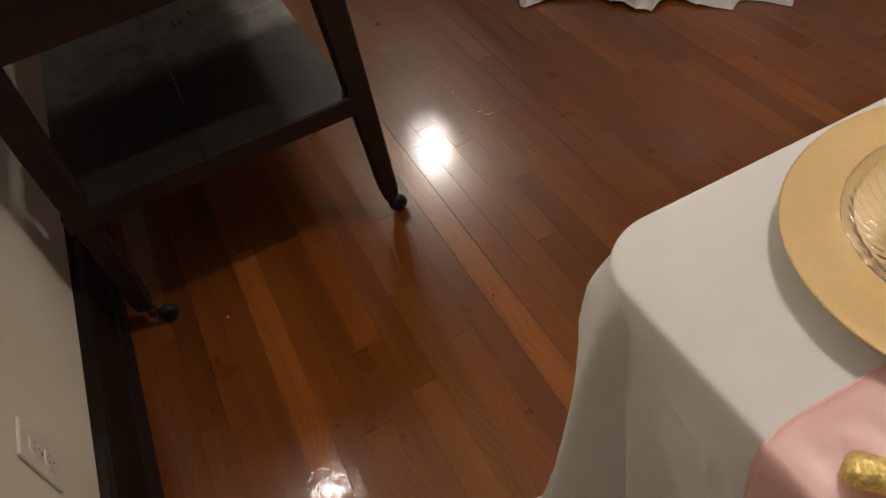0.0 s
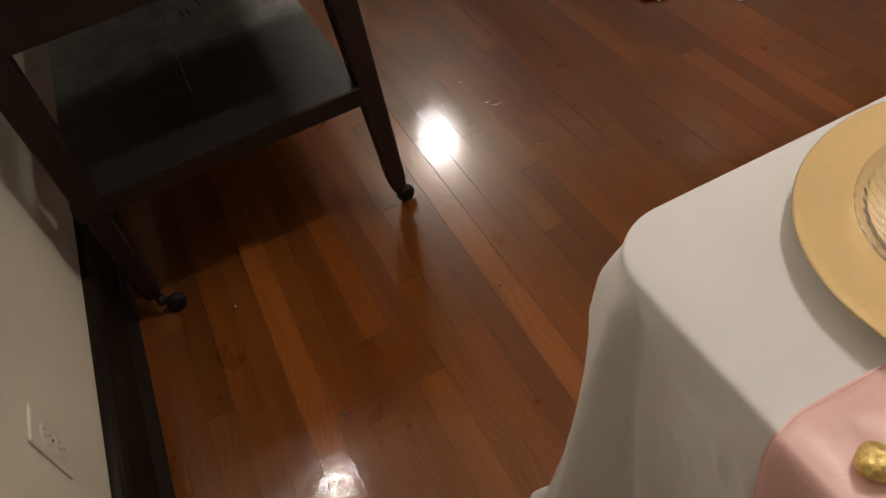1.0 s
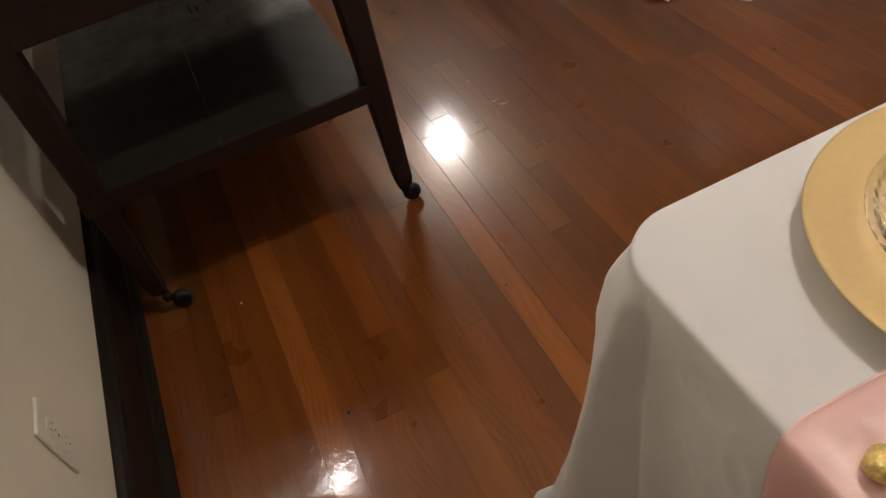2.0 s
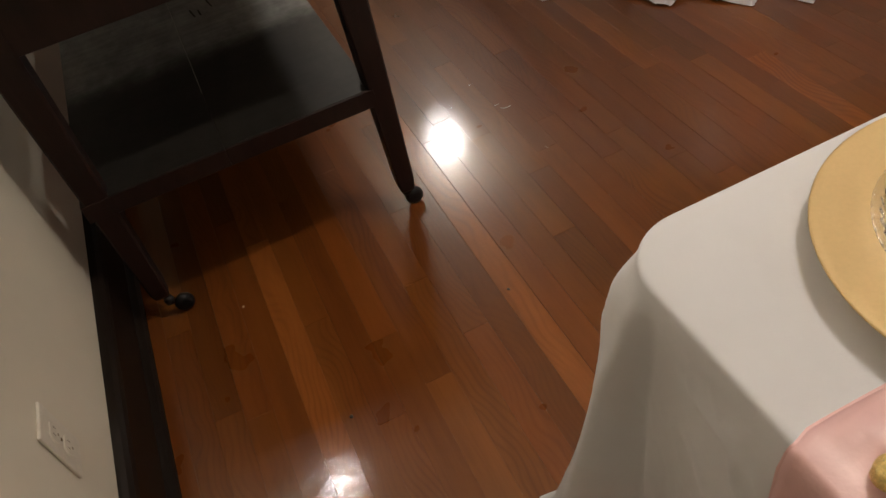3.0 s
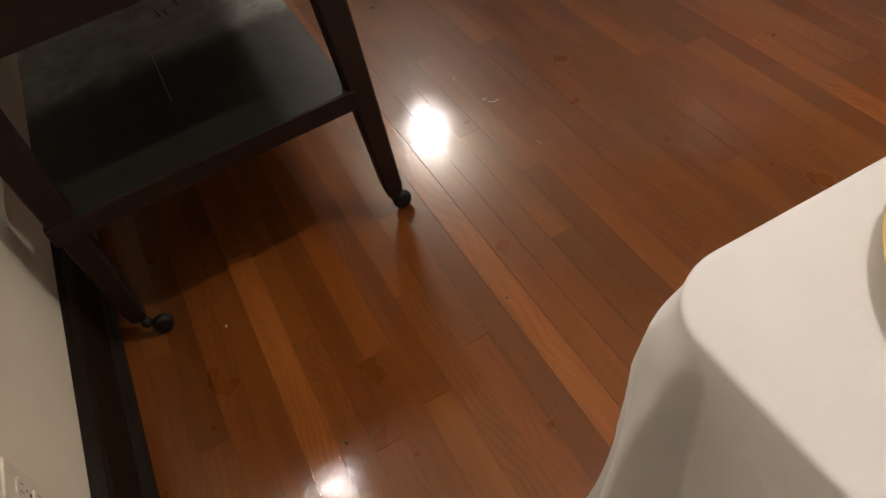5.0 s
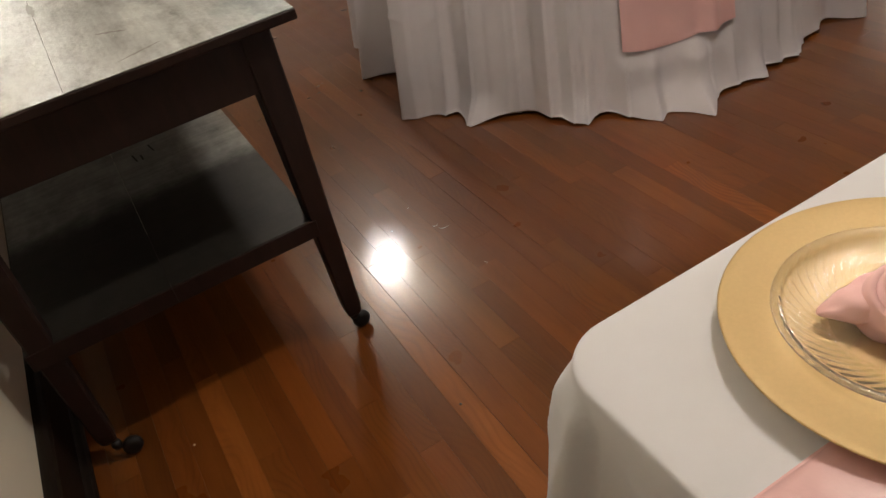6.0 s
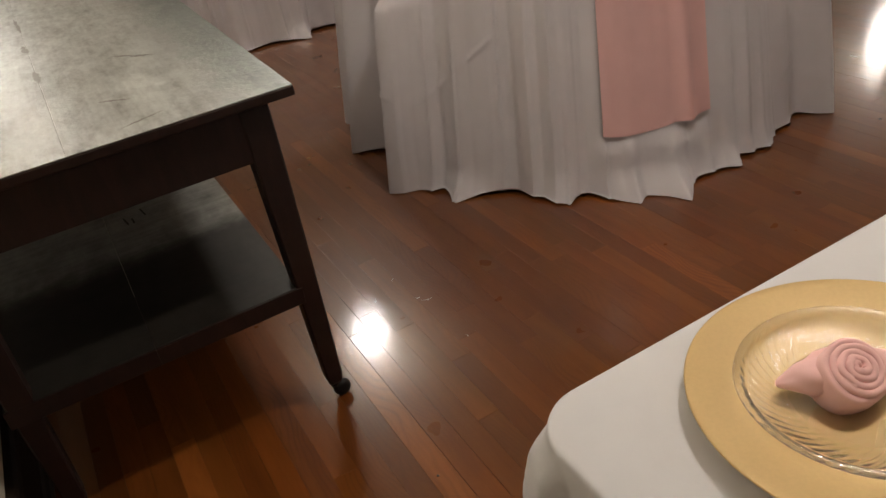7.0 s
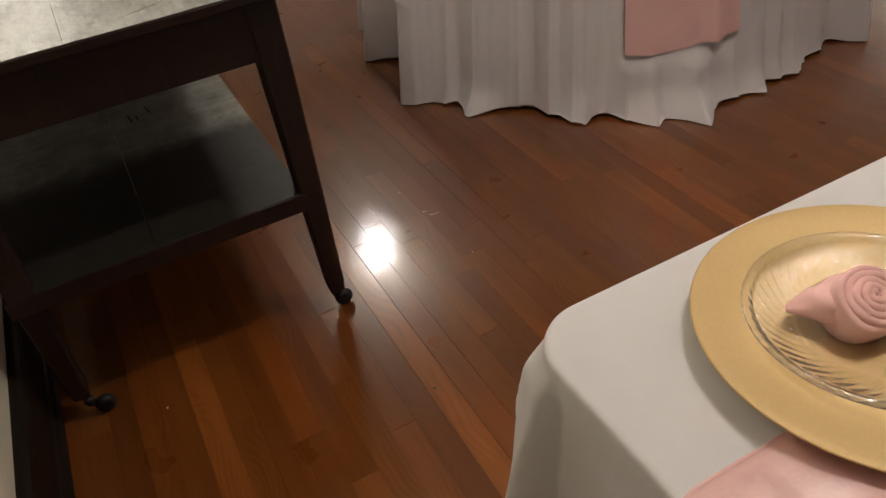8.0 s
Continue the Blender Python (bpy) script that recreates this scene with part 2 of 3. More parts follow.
# farther boards: a darker tone that dims the distant floor by colour
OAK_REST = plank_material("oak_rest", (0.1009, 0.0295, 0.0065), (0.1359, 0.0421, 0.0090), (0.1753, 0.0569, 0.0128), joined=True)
GAP = simple_material("joint_dirt", (0.012, 0.007, 0.004), 0.8)
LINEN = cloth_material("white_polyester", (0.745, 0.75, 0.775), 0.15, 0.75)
# the same white polyester, darkened to paint in the weaker light on the skirts
LINEN_DIMMED = cloth_material("white_polyester_dimmed", (0.63, 0.60, 0.63), 0.15, 0.75, soft=0.35)
SATIN = cloth_material("pink_satin", (0.78, 0.47, 0.46), 0.0, 0.42, 1200.0, 0.55)
NAPKIN = cloth_material("pink_napkin", (1.0, 0.63, 0.615), 0.1, 0.8, 700.0, soft=0.5)
WOOD = dark_wood_material("dark_stained_wood")
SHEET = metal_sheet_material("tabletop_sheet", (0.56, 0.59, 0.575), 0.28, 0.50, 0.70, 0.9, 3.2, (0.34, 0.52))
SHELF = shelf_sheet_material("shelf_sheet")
SCUFF = simple_material("scratch_black", (0.30, 0.295, 0.28), 0.45, 0.55, grain=300)
CASTER = simple_material("caster_black", (0.011, 0.009, 0.009), 0.5, spec=0.3)
BRASSY = simple_material("dull_brass", (0.20, 0.14, 0.07), 0.4, 1.0)
WALL = plaster_material("cream_wall_paint", (0.74, 0.69, 0.57))
# walls out of view: tone picked to dim and warm the light they return
WALL_FAR = plaster_material("unseen_wall_tone", (0.48, 0.395, 0.28))
CEIL = plaster_material("ceiling_paint", (0.74, 0.695, 0.60))
TRIM = simple_material("dark_baseboard_varnish", (0.0140, 0.0090, 0.0062), 0.45, spec=0.16, grain=30, relief=0.25)
PLASTIC = simple_material("ivory_plastic", (0.72, 0.68, 0.58), 0.35)
OUTLET_DARK = simple_material("outlet_slot_shade", (0.32, 0.28, 0.21), 0.6)
SLOT = simple_material("slot_black", (0.035, 0.03, 0.024), 0.6)
GOLD = simple_material("matte_gold_plate", (0.61, 0.43, 0.19), 0.48, 0.2, 0.4, 260, 0.08, 0.06)
GOLD_FOIL = simple_material("gold_foil", (0.84, 0.62, 0.22), 0.36, 0.55, 0.5, 420, 1.0, 0.4)
GLASS = glass_material("clear_moulded_plastic")
BOWL = glow_material("lamp_bowl", BOWL_GLOW)
SHADE = glow_material("sconce_shade", SCONCE_GLOW)


# ---- building helpers ----
def finish(name, bm, mat, parent=None, label="", smooth=False):
    me = bpy.data.meshes.new(name)
    bmesh.ops.recalc_face_normals(bm, faces=bm.faces)
    bm.to_mesh(me)
    bm.free()
    if smooth:
        for p in me.polygons:
            p.use_smooth = True
    for m in mat if isinstance(mat, (list, tuple)) else (mat,):
        me.materials.append(m)
    ob = new(name, me)
    if parent is not None:
        ob.parent = parent
    if label:
        tagged(ob, label)
    return ob


def part(name, bm, mat, parent, label="", smooth=False):
    return finish(name, bm, mat, parent, label, smooth)


def empty(name, place=(0, 0, 0)):
    ob = new(name)
    ob.location = place
    return ob


def box(x0, x1, y0, y1, z0, z1, bevel=0.0, seg=2, bm=None):
    bm = bm or bmesh.new()
    vs = bmesh.ops.create_cube(bm, size=1.0)["verts"]
    for v in vs:
        v.co = Vector((x0 + (v.co.x + 0.5) * (x1 - x0), y0 + (v.co.y + 0.5) * (y1 - y0), z0 + (v.co.z + 0.5) * (z1 - z0)))
    if bevel:
        es = list({e for v in vs for e in v.link_edges})
        bmesh.ops.bevel(bm, geom=es, offset=bevel, segments=seg, affect="EDGES", profile=0.5)
    return bm


def lathe(profile, n=64, wobble=None):
    """A turned shape from (radius, height) pairs."""
    bm = bmesh.new()
    rings = []
    for r, z in profile:
        if r < 1e-5:
            rings.append([bm.verts.new((0, 0, z))])
            continue
        ring = []
        for i in range(n):
            a = 2 * math.pi * i / n
            rr, zz = (r, z) if wobble is None else wobble(r, z, a)
            ring.append(bm.verts.new((rr * math.cos(a), rr * math.sin(a), zz)))
        rings.append(ring)
    for lo, hi in zip(rings, rings[1:]):
        for i in range(n):
            j = (i + 1) % n
            if len(lo) == 1 and len(hi) > 1:
                bm.faces.new((lo[0], hi[j], hi[i]))
            elif len(hi) == 1 and len(lo) > 1:
                bm.faces.new((lo[i], lo[j], hi[0]))
            elif len(lo) > 1:
                bm.faces.new((lo[i], lo[j], hi[j], hi[i]))
    return bm


def sheet(rows, closed=False):
    """A grid of points as one surface; closed joins the last column to the first."""
    bm = bmesh.new()
    grid = [[bm.verts.new(p) for p in row] for row in rows]
    n = len(grid[0])
    for lo, hi in zip(grid, grid[1:]):
        for i in range(n if closed else n - 1):
            j = (i + 1) % n
            bm.faces.new((lo[i], lo[j], hi[j], hi[i]))
    return bm


def wob(x, y, z, scale, amount):
    return noise.noise(Vector((x, y, z)) * scale) * amount


def ease(u):
    u = max(0.0, min(1.0, u))
    return u * u * (3 - 2 * u)


# ---- the hall: walls, ceiling, baseboard ----
WALL_X, EAST, SOUTH, NORTH, HIGH = -0.25, 12.5, -5.2, 9.0, 2.85
for name, b in (("wall_west", (WALL_X - 0.15, WALL_X, SOUTH, NORTH)), ("wall_east", (EAST, EAST + 0.15, SOUTH, NORTH)),
                ("wall_south", (WALL_X - 0.15, EAST + 0.15, SOUTH - 0.15, SOUTH)), ("wall_north", (WALL_X - 0.15, EAST + 0.15, NORTH, NORTH + 0.15))):
    tagged(finish(name, box(*b, -0.05, HIGH), WALL if name == "wall_west" else WALL_FAR), "cream painted plaster wall of the hall" if name == "wall_west" else "unseen wall closing the hall, toned to dim its bounce light", "wall", kind="structure")
tagged(finish("ceiling", box(WALL_X - 0.15, EAST + 0.15, SOUTH - 0.15, NORTH + 0.15, HIGH, HIGH + 0.12), CEIL), "plain painted hall ceiling", "ceiling", kind="structure")


def baseboard(y0, y1):
    prof = [(0.0, 0.0), (0.046, 0.0), (0.045, 0.006), (0.040, 0.014), (0.032, 0.019), (0.027, 0.024), (0.026, 0.140), (0.023, 0.152), (0.016, 0.160), (0.006, 0.162), (0.0, 0.162)]
    bm = bmesh.new()
    ends = [[bm.verts.new((WALL_X + x, y, z)) for x, z in prof] for y in (y0, y1)]
    n = len(prof)
    for i in range(n):
        bm.faces.new((ends[0][i], ends[0][(i + 1) % n], ends[1][(i + 1) % n], ends[1][i]))
    for e in ends:
        bm.faces.new(e)
    return bm


tagged(finish("baseboard", baseboard(SOUTH, NORTH), TRIM), "dark varnished wooden baseboard along the cream wall", "baseboard", kind="structure")


def wall_outlet(y, z):
    root = empty("wall_outlet", (WALL_X, y, z))
    tagged(root, "ivory plastic duplex outlet screwed to the cream wall", "outlet")
    part("cover_plate", box(0.0, 0.006, -0.035, 0.035, -0.057, 0.057, 0.003), PLASTIC, root)
    for s in (-1, 1):
        face = lathe([(0.0172, 0.0), (0.0172, 0.0015), (0.016, 0.0025), (0.0, 0.0025)], 28)
        for v in face.verts:
            v.co = Vector((0.0055 + v.co.z, v.co.x, max(-0.0135, min(0.0135, v.co.y)) + s * 0.0195))
        socket = part("receptacle", face, PLASTIC, root)
        for dy, h in ((-0.0064, 0.0085), (0.0064, 0.007)):
            part("slot", box(0.0078, 0.0084, dy - 0.0009, dy + 0.0009, s * 0.0195 + 0.003 - h / 2, s * 0.0195 + 0.003 + h / 2), OUTLET_DARK, socket)
        hole = lathe([(0.0024, 0.0), (0.0024, 0.0006), (0.0, 0.0006)], 12)
        for v in hole.verts:
            v.co = Vector((0.0078 + v.co.z, v.co.x, v.co.y + s * 0.0195 - 0.0075))
        part("ground_hole", hole, OUTLET_DARK, socket)
    screw = lathe([(0.003, 0.0), (0.0028, 0.0008), (0.0, 0.0011)], 14)
    for v in screw.verts:
        v.co = Vector((0.006 + v.co.z, v.co.x, v.co.y))
    part("screw", screw, BRASSY, root)
    return root


wall_outlet(0.895, 0.345)


# ---- lamps ----
def ceiling_light(x, y):
    root = empty("ceiling_light", (x, y, HIGH))
    tagged(root, "frosted glass bowl ceiling light with brass collar, lit, out of view", "ceiling light", "ceiling lights of the hall")
    part("canopy", lathe([(0.0, 0.0), (0.075, 0.0), (0.072, -0.02), (0.03, -0.035), (0.012, -0.04), (0.012, -0.20), (0.0, -0.20)], 32), BRASSY, root, smooth=True)
    part("bowl", lathe([(0.000, -0.330), (0.034, -0.327), (0.062, -0.314), (0.079, -0.290), (0.085, -0.263), (0.077, -0.234), (0.051, -0.211), (0.000, -0.200)], 32), BOWL, root, "glowing frosted glass bowl", True)
    return root


# unseen second, fifth and sixth bowls only continue the grid and add light
for place in ((1.60, 4.87), (5.60, 5.30), (9.75, 5.95), (1.39, 0.72), (5.4, 1.2), (9.6, 1.85)):
    ceiling_light(*place)


def wall_sconce(y, z):
    root = empty("wall_sconce", (WALL_X, y, z))
    tagged(root, "brass wall sconce with frosted glass shade, lit", "wall sconce", "sconces on the cream wall")
    part("back_plate", box(0.0, 0.018, -0.045, 0.045, -0.09, 0.07, 0.006), BRASSY, root)
    part("arm", box(0.015, 0.170, -0.008, 0.008, -0.062, -0.046, 0.003), BRASSY, root)
    cup = lathe([(0.0, -0.06), (0.032, -0.055), (0.036, -0.04), (0.0, -0.04)], 24)
    for v in cup.verts:
        v.co.x += 0.170
    part("cup", cup, BRASSY, root, smooth=True)
    shade = lathe([(0.0, -0.04), (0.020, -0.038), (0.030, -0.018), (0.035, 0.008), (0.038, 0.030), (0.036, 0.030), (0.0, 0.022)], 28)
    for v in shade.verts:
        v.co.x += 0.170
    part("shade", shade, SHADE, root, "glowing frosted glass shade", True)
    return root


wall_sconce(1.885, 1.655)
wall_sconce(4.50, 1.655)


# ---- the old work table by the wall ----
def work_table():
    root = empty("work_table", (0, 0, 0))
    tagged(root, "old dark-stained wooden table with metal-sheet top and shelf, on casters", "table")
    y0, y1, zt = 1.392, 3.40, 0.800

    def flare(bm):
        """The top's long edge runs slightly out of square."""
        for v in bm.verts:
            if v.co.x > 0.4:
                v.co.x += 0.021 * (v.co.y - y0)
        return bm

    part("tabletop", flare(box(-0.235, 0.536, y0, y1, zt - 0.022, zt - 0.0015, 0.004, 3)), WOOD, root)
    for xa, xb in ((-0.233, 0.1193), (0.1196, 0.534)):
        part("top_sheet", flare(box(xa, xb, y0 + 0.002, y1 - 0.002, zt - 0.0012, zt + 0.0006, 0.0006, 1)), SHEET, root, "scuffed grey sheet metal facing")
    za, zb = 0.664, zt - 0.0225
    fy, by, lx, rx = 1.414, y1 - 0.026, -0.169, 0.485
    part("apron", box(-0.13, 0.43, fy + 0.004, fy + 0.028, za, zb, 0.002), WOOD, root)
    part("apron", box(-0.13, 0.43, by - 0.028, by - 0.004, za, zb, 0.002), WOOD, root)
    part("apron", box(lx + 0.004, lx + 0.028, fy + 0.055, by - 0.055, za, zb, 0.002), WOOD, root)
    part("apron", box(rx - 0.028, rx - 0.004, fy + 0.055, by - 0.055, za, zb, 0.002), WOOD, root)
    # legs: square above, tapering on the inner faces, worn round at the foot
    for cx, sx in ((lx, 1), (rx, -1)):
        for cy, sy in ((fy, 1), (by, -1)):
            bm = bmesh.new()
            rows = []
            for z, w, out in ((0.052, 0.026, 0.014), (0.060, 0.034, 0.009), (0.085, 0.040, 0.006), (0.33, 0.049, 0.003), (0.62, 0.058, 0.0), (zb, 0.061, 0.0)):
                ax, ay = cx + sx * out, cy + sy * out
                bxx, byy = ax + sx * w, ay + sy * w
                c = 0.004
                ring = [(ax + sx * c, ay), (bxx - sx * c, ay), (bxx, ay + sy * c), (bxx, byy - sy * c), (bxx - sx * c, byy), (ax + sx * c, byy), (ax, byy - sy * c), (ax, ay + sy * c)]
                rows.append([bm.verts.new((x, y, z)) for x, y in ring])
            for a, b in zip(rows, rows[1:]):
                for i in range(8):
                    bm.faces.new((a[i], a[(i + 1) % 8], b[(i + 1) % 8], b[i]))
            bm.faces.new(rows[0])
            bm.faces.new(rows[-1])
            leg = part("leg", bm, WOOD, root)
            # caster: stem, fork, wheel turned outwards
            kx, ky = cx + sx * 0.028 + (0.034 if sx > 0 else 0.016), cy + sy * (0.012 if sx > 0 else 0.030)
            stem = lathe([(0.0, 0.034), (0.010, 0.036), (0.012, 0.046), (0.009, 0.056), (0.0, 0.056)], 16)
            for v in stem.verts:
                v.co += Vector((kx - (0.026 if sx > 0 else 0.014), ky, 0))
            part("caster", stem, CASTER, leg, smooth=True)
            wheel = lathe([(0.0, -0.013), (0.012, -0.013), (0.018, -0.0105), (0.0215, -0.005), (0.0225, 0.0), (0.0215, 0.005), (0.018, 0.0105), (0.012, 0.013), (0.0, 0.013)], 28)
            for v in wheel.verts:
                v.co = Vector((kx + v.co.x, ky + v.co.z, 0.0227 + v.co.y))
            part("wheel", wheel, CASTER, leg, "black caster wheel", True)
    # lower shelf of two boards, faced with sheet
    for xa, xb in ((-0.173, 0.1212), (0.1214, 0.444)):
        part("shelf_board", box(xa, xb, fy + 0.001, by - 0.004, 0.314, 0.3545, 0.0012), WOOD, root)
        part("shelf_sheet", box(xa + 0.001, xb - (0.0 if xb < 0.2 else 0.001), fy + 0.006, by - 0.006, 0.3547, 0.3560, 0.0004, 1), SHELF, root, "dark grey sheet metal facing, paler at the back")
    part("shelf_seam", box(0.1208, 0.1216, fy + 0.24, by - 0.2, 0.3561, 0.3564), PLASTIC, root, "pale worn seam between the boards")
    rng = random.Random(8)
    for x, y, length, way, wide in ((0.330, 1.938, 0.13, -48, 0.0052), (0.238, 1.628, 0.07, -36, 0.0052), (0.263, 1.462, 0.09, 19, 0.004), (0.114, 2.31, 0.11, -86, 0.008), (0.119, 1.99, 0.12, -88, 0.009), (0.116, 2.66, 0.24, -88, 0.005), (0.345, 1.915, 0.06, -35, 0.005)):
        bm = bmesh.new()
        left, right = [], []
        for i in range(15):
            u = i / 14
            w = wide * math.sin(math.pi * u) ** 0.6 * rng.uniform(0.4, 1.2) + 0.0003
            off = rng.uniform(-0.0016, 0.0016)
            left.append(bm.verts.new((length * (u - 0.5), off + w, 0)))
            right.append(bm.verts.new((length * (u - 0.5), off - w, 0)))
        for i in range(14):
            bm.faces.new((left[i], left[i + 1], right[i + 1], right[i]))
        bm.transform(Matrix.Translation((x, y, zt + 0.0009)) @ Matrix.Rotation(radians(way), 4, "Z"))
        part("scuff_mark", bm, SCUFF, root, "dark scratch in the metal top")
    for x, y, length in ((0.172, 2.06, 0.05), (0.190, 2.05, 0.035), (0.222, 2.085, 0.05)):
        bm = box(x - 0.0022, x + 0.0022, y - length / 2, y + length / 2, 0.35605, 0.3563, 0.0001, 1)
        bm.transform(Matrix.Translation((x, y, 0)) @ Matrix.Rotation(rng.uniform(-0.2, 0.2), 4, "Z") @ Matrix.Translation((-x, -y, 0)))
        part("scuff_mark", bm, CASTER, root, "dark scratch in the shelf facing")
    return root


work_table()


# ---- the laid banquet table ----
TX0, TX1, TY0, TY1, TZ = 0.4015, 2.23, -0.31, 0.463, 0.750


def trestle_table():
    root = empty("banquet_table")
    tagged(root, "folding banquet table hidden under a white cloth", "table")
    part("tabletop", box(TX0 + 0.022, TX1 - 0.022, TY0 + 0.022, TY1 - 0.022, TZ - 0.03, TZ - 0.004, 0.008), PLASTIC, root)
    for x in (TX0 + 0.2, TX1 - 0.2):
        for y in (TY0 + 0.1, TY1 - 0.1):
            part("leg", box(x - 0.014, x + 0.014, y - 0.014, y + 0.014, 0.0, TZ - 0.03, 0.004), CASTER, root)


trestle_table()


def rim_point(s, rad=0.06):
    """A place and outward way on the table's rounded outline, s metres from the corner (TX0, TY1); s grows along the end face."""
    w, h = TX1 - TX0 - 2 * rad, TY1 - TY0 - 2 * rad
    arc = rad * math.pi / 2
    total = 2 * (w + h) + 4 * arc
    s = (s + arc / 2) % total
    legs = [("arc", (TX0 + rad, TY1 - rad), 90), ("line", (TX0, TY1 - rad), (0, -1), h), ("arc", (TX0 + rad, TY0 + rad), 180), ("line", (TX0 + rad, TY0), (1, 0), w),
            ("arc", (TX1 - rad, TY0 + rad), 270), ("line", (TX1, TY0 + rad), (0, 1), h), ("arc", (TX1 - rad, TY1 - rad), 0), ("line", (TX1 - rad, TY1), (-1, 0), w)]
    for leg in legs:
        size = arc if leg[0] == "arc" else leg[3]
        if s <= size + 1e-9:
            if leg[0] == "arc":
                a = radians(leg[2] + 90 * s / arc)
                d = Vector((math.cos(a), math.sin(a)))
                return Vector(leg[1]) + rad * d, d, total
            d = Vector(leg[2])
            return Vector(leg[1]) + d * s, Vector((d.y, -d.x)), total
        s -= size
    return rim_point(0.0)


def end_wave(s, d):
    """How far the hanging cloth stands out, d metres under the edge."""
    total = rim_point(0)[2]
    out = 0.0
    for corner, side in ((0.0, 1), (0.75, -1), (2.54, 1), (3.29, -1)):
        gap = ((s - corner + total / 2) % total - total / 2) * side
        # two crests with a flat panel between them: the outer on the corner's diagonal, the inner on the end face
        size = 0.0095 * ease(d / 0.04) + 0.165 * d + 0.05 * d * d
        u = gap + 0.022 * ease((d - 0.02) / 0.2)
        if u < -0.10:
            f = 0.0
        elif u < 0:
            f = 1.25 * (1 + u / 0.10) ** 1.25
        elif u < 0.032:
            f = 1.25 - 0.36 * u / 0.032 - 0.12 * math.sin(math.pi * u / 0.032)
        elif u < 0.054:
            f = 0.89 - 1.19 * ease((u - 0.032) / 0.022)
        else:
            f = -0.30 * max(0.0, 1 - (u - 0.054) / 0.24)
        out += size * f
    out += 0.020 * min(1, d / 0.3) * math.sin(s * 21.0 + 2.2 * math.sin(s * 6.0)) * ease(d / 0.5)
    return out


def table_cloth():
    total = rim_point(0)[2]
    n = 1500
    rows = []
    for f in (0.0, 0.25, 0.5, 0.75, 0.94):
        ring = []
        for i in range(n):
            p, d, _ = rim_point(total * i / n)
            c = Vector(((TX0 + TX1) / 2, (TY0 + TY1) / 2))
            q = c + (p - c) * f
            ring.append((q.x, q.y, TZ))
        rows.append(ring)
    steps = [(-0.007, 0.0), (-0.0032, 0.0006), (-0.0010, 0.0022), (0.0, 0.0052), (0.0006, 0.010), (0.0012, 0.018)] + [(0.002, 0.03 + 0.716 * (k / 109) ** 1.15) for k in range(110)]
    for o, dz in steps:
        ring = []
        for i in range(n):
            s = total * i / n
            p, d, _ = rim_point(s)
            out = o + end_wave(s, max(0.0, dz - 0.012))
            z = TZ - dz
            if dz > 0.03:
                crease = 1 - abs(wob(p.x * 2, p.y * 1.3 + z * 0.5, z * 0.9 - p.y * 0.6, 10, 2.2))
                gap = (s + total / 2) % total - total / 2
                face = ease((gap - 0.07) / 0.05) if gap > 0 else 0.15
                out += wob(p.x, p.y, z * 0.4, 11, 0.005) * ease(dz / 0.1) * face + 0.006 * max(0.0, crease) ** 5 * ease((dz - 0.03) / 0.08) * face
                fold = abs(wob(p.x * 2 + p.y * 0.9 - z * 0.5, p.y * 0.5 + z * 0.4, z * 0.3, 27, 3.0))
                out += 0.0036 * max(0.0, 1 - fold * 1.9) ** 2 * ease((wob(p.x, p.y, z, 7, 1.0) + 0.22) / 0.3) * ease((dz - 0.03) / 0.05) * (face - 0.15)
                if dz > 0.66:
                    out += 0.02 * ease((dz - 0.66) / 0.09)
            q = p + d * out
            ring.append((q.x, q.y, z))
        rows.append(ring)
    bm = sheet(rows, True)
    bmesh.ops.remove_doubles(bm, verts=bm.verts, dist=0.0002)
    ob = finish("tablecloth", bm, LINEN, smooth=True)
    tagged(ob, "plain white tablecloth draped to the floor over the banquet table", "tablecloth")
    return ob


table_cloth()


def hem_part(rows, parent):
    ob = part("hem", sheet(rows), SATIN, parent, "stitched satin hem")
    sol = ob.modifiers.new("thickness", "SOLIDIFY")
    sol.thickness, sol.offset = 0.0019, 0


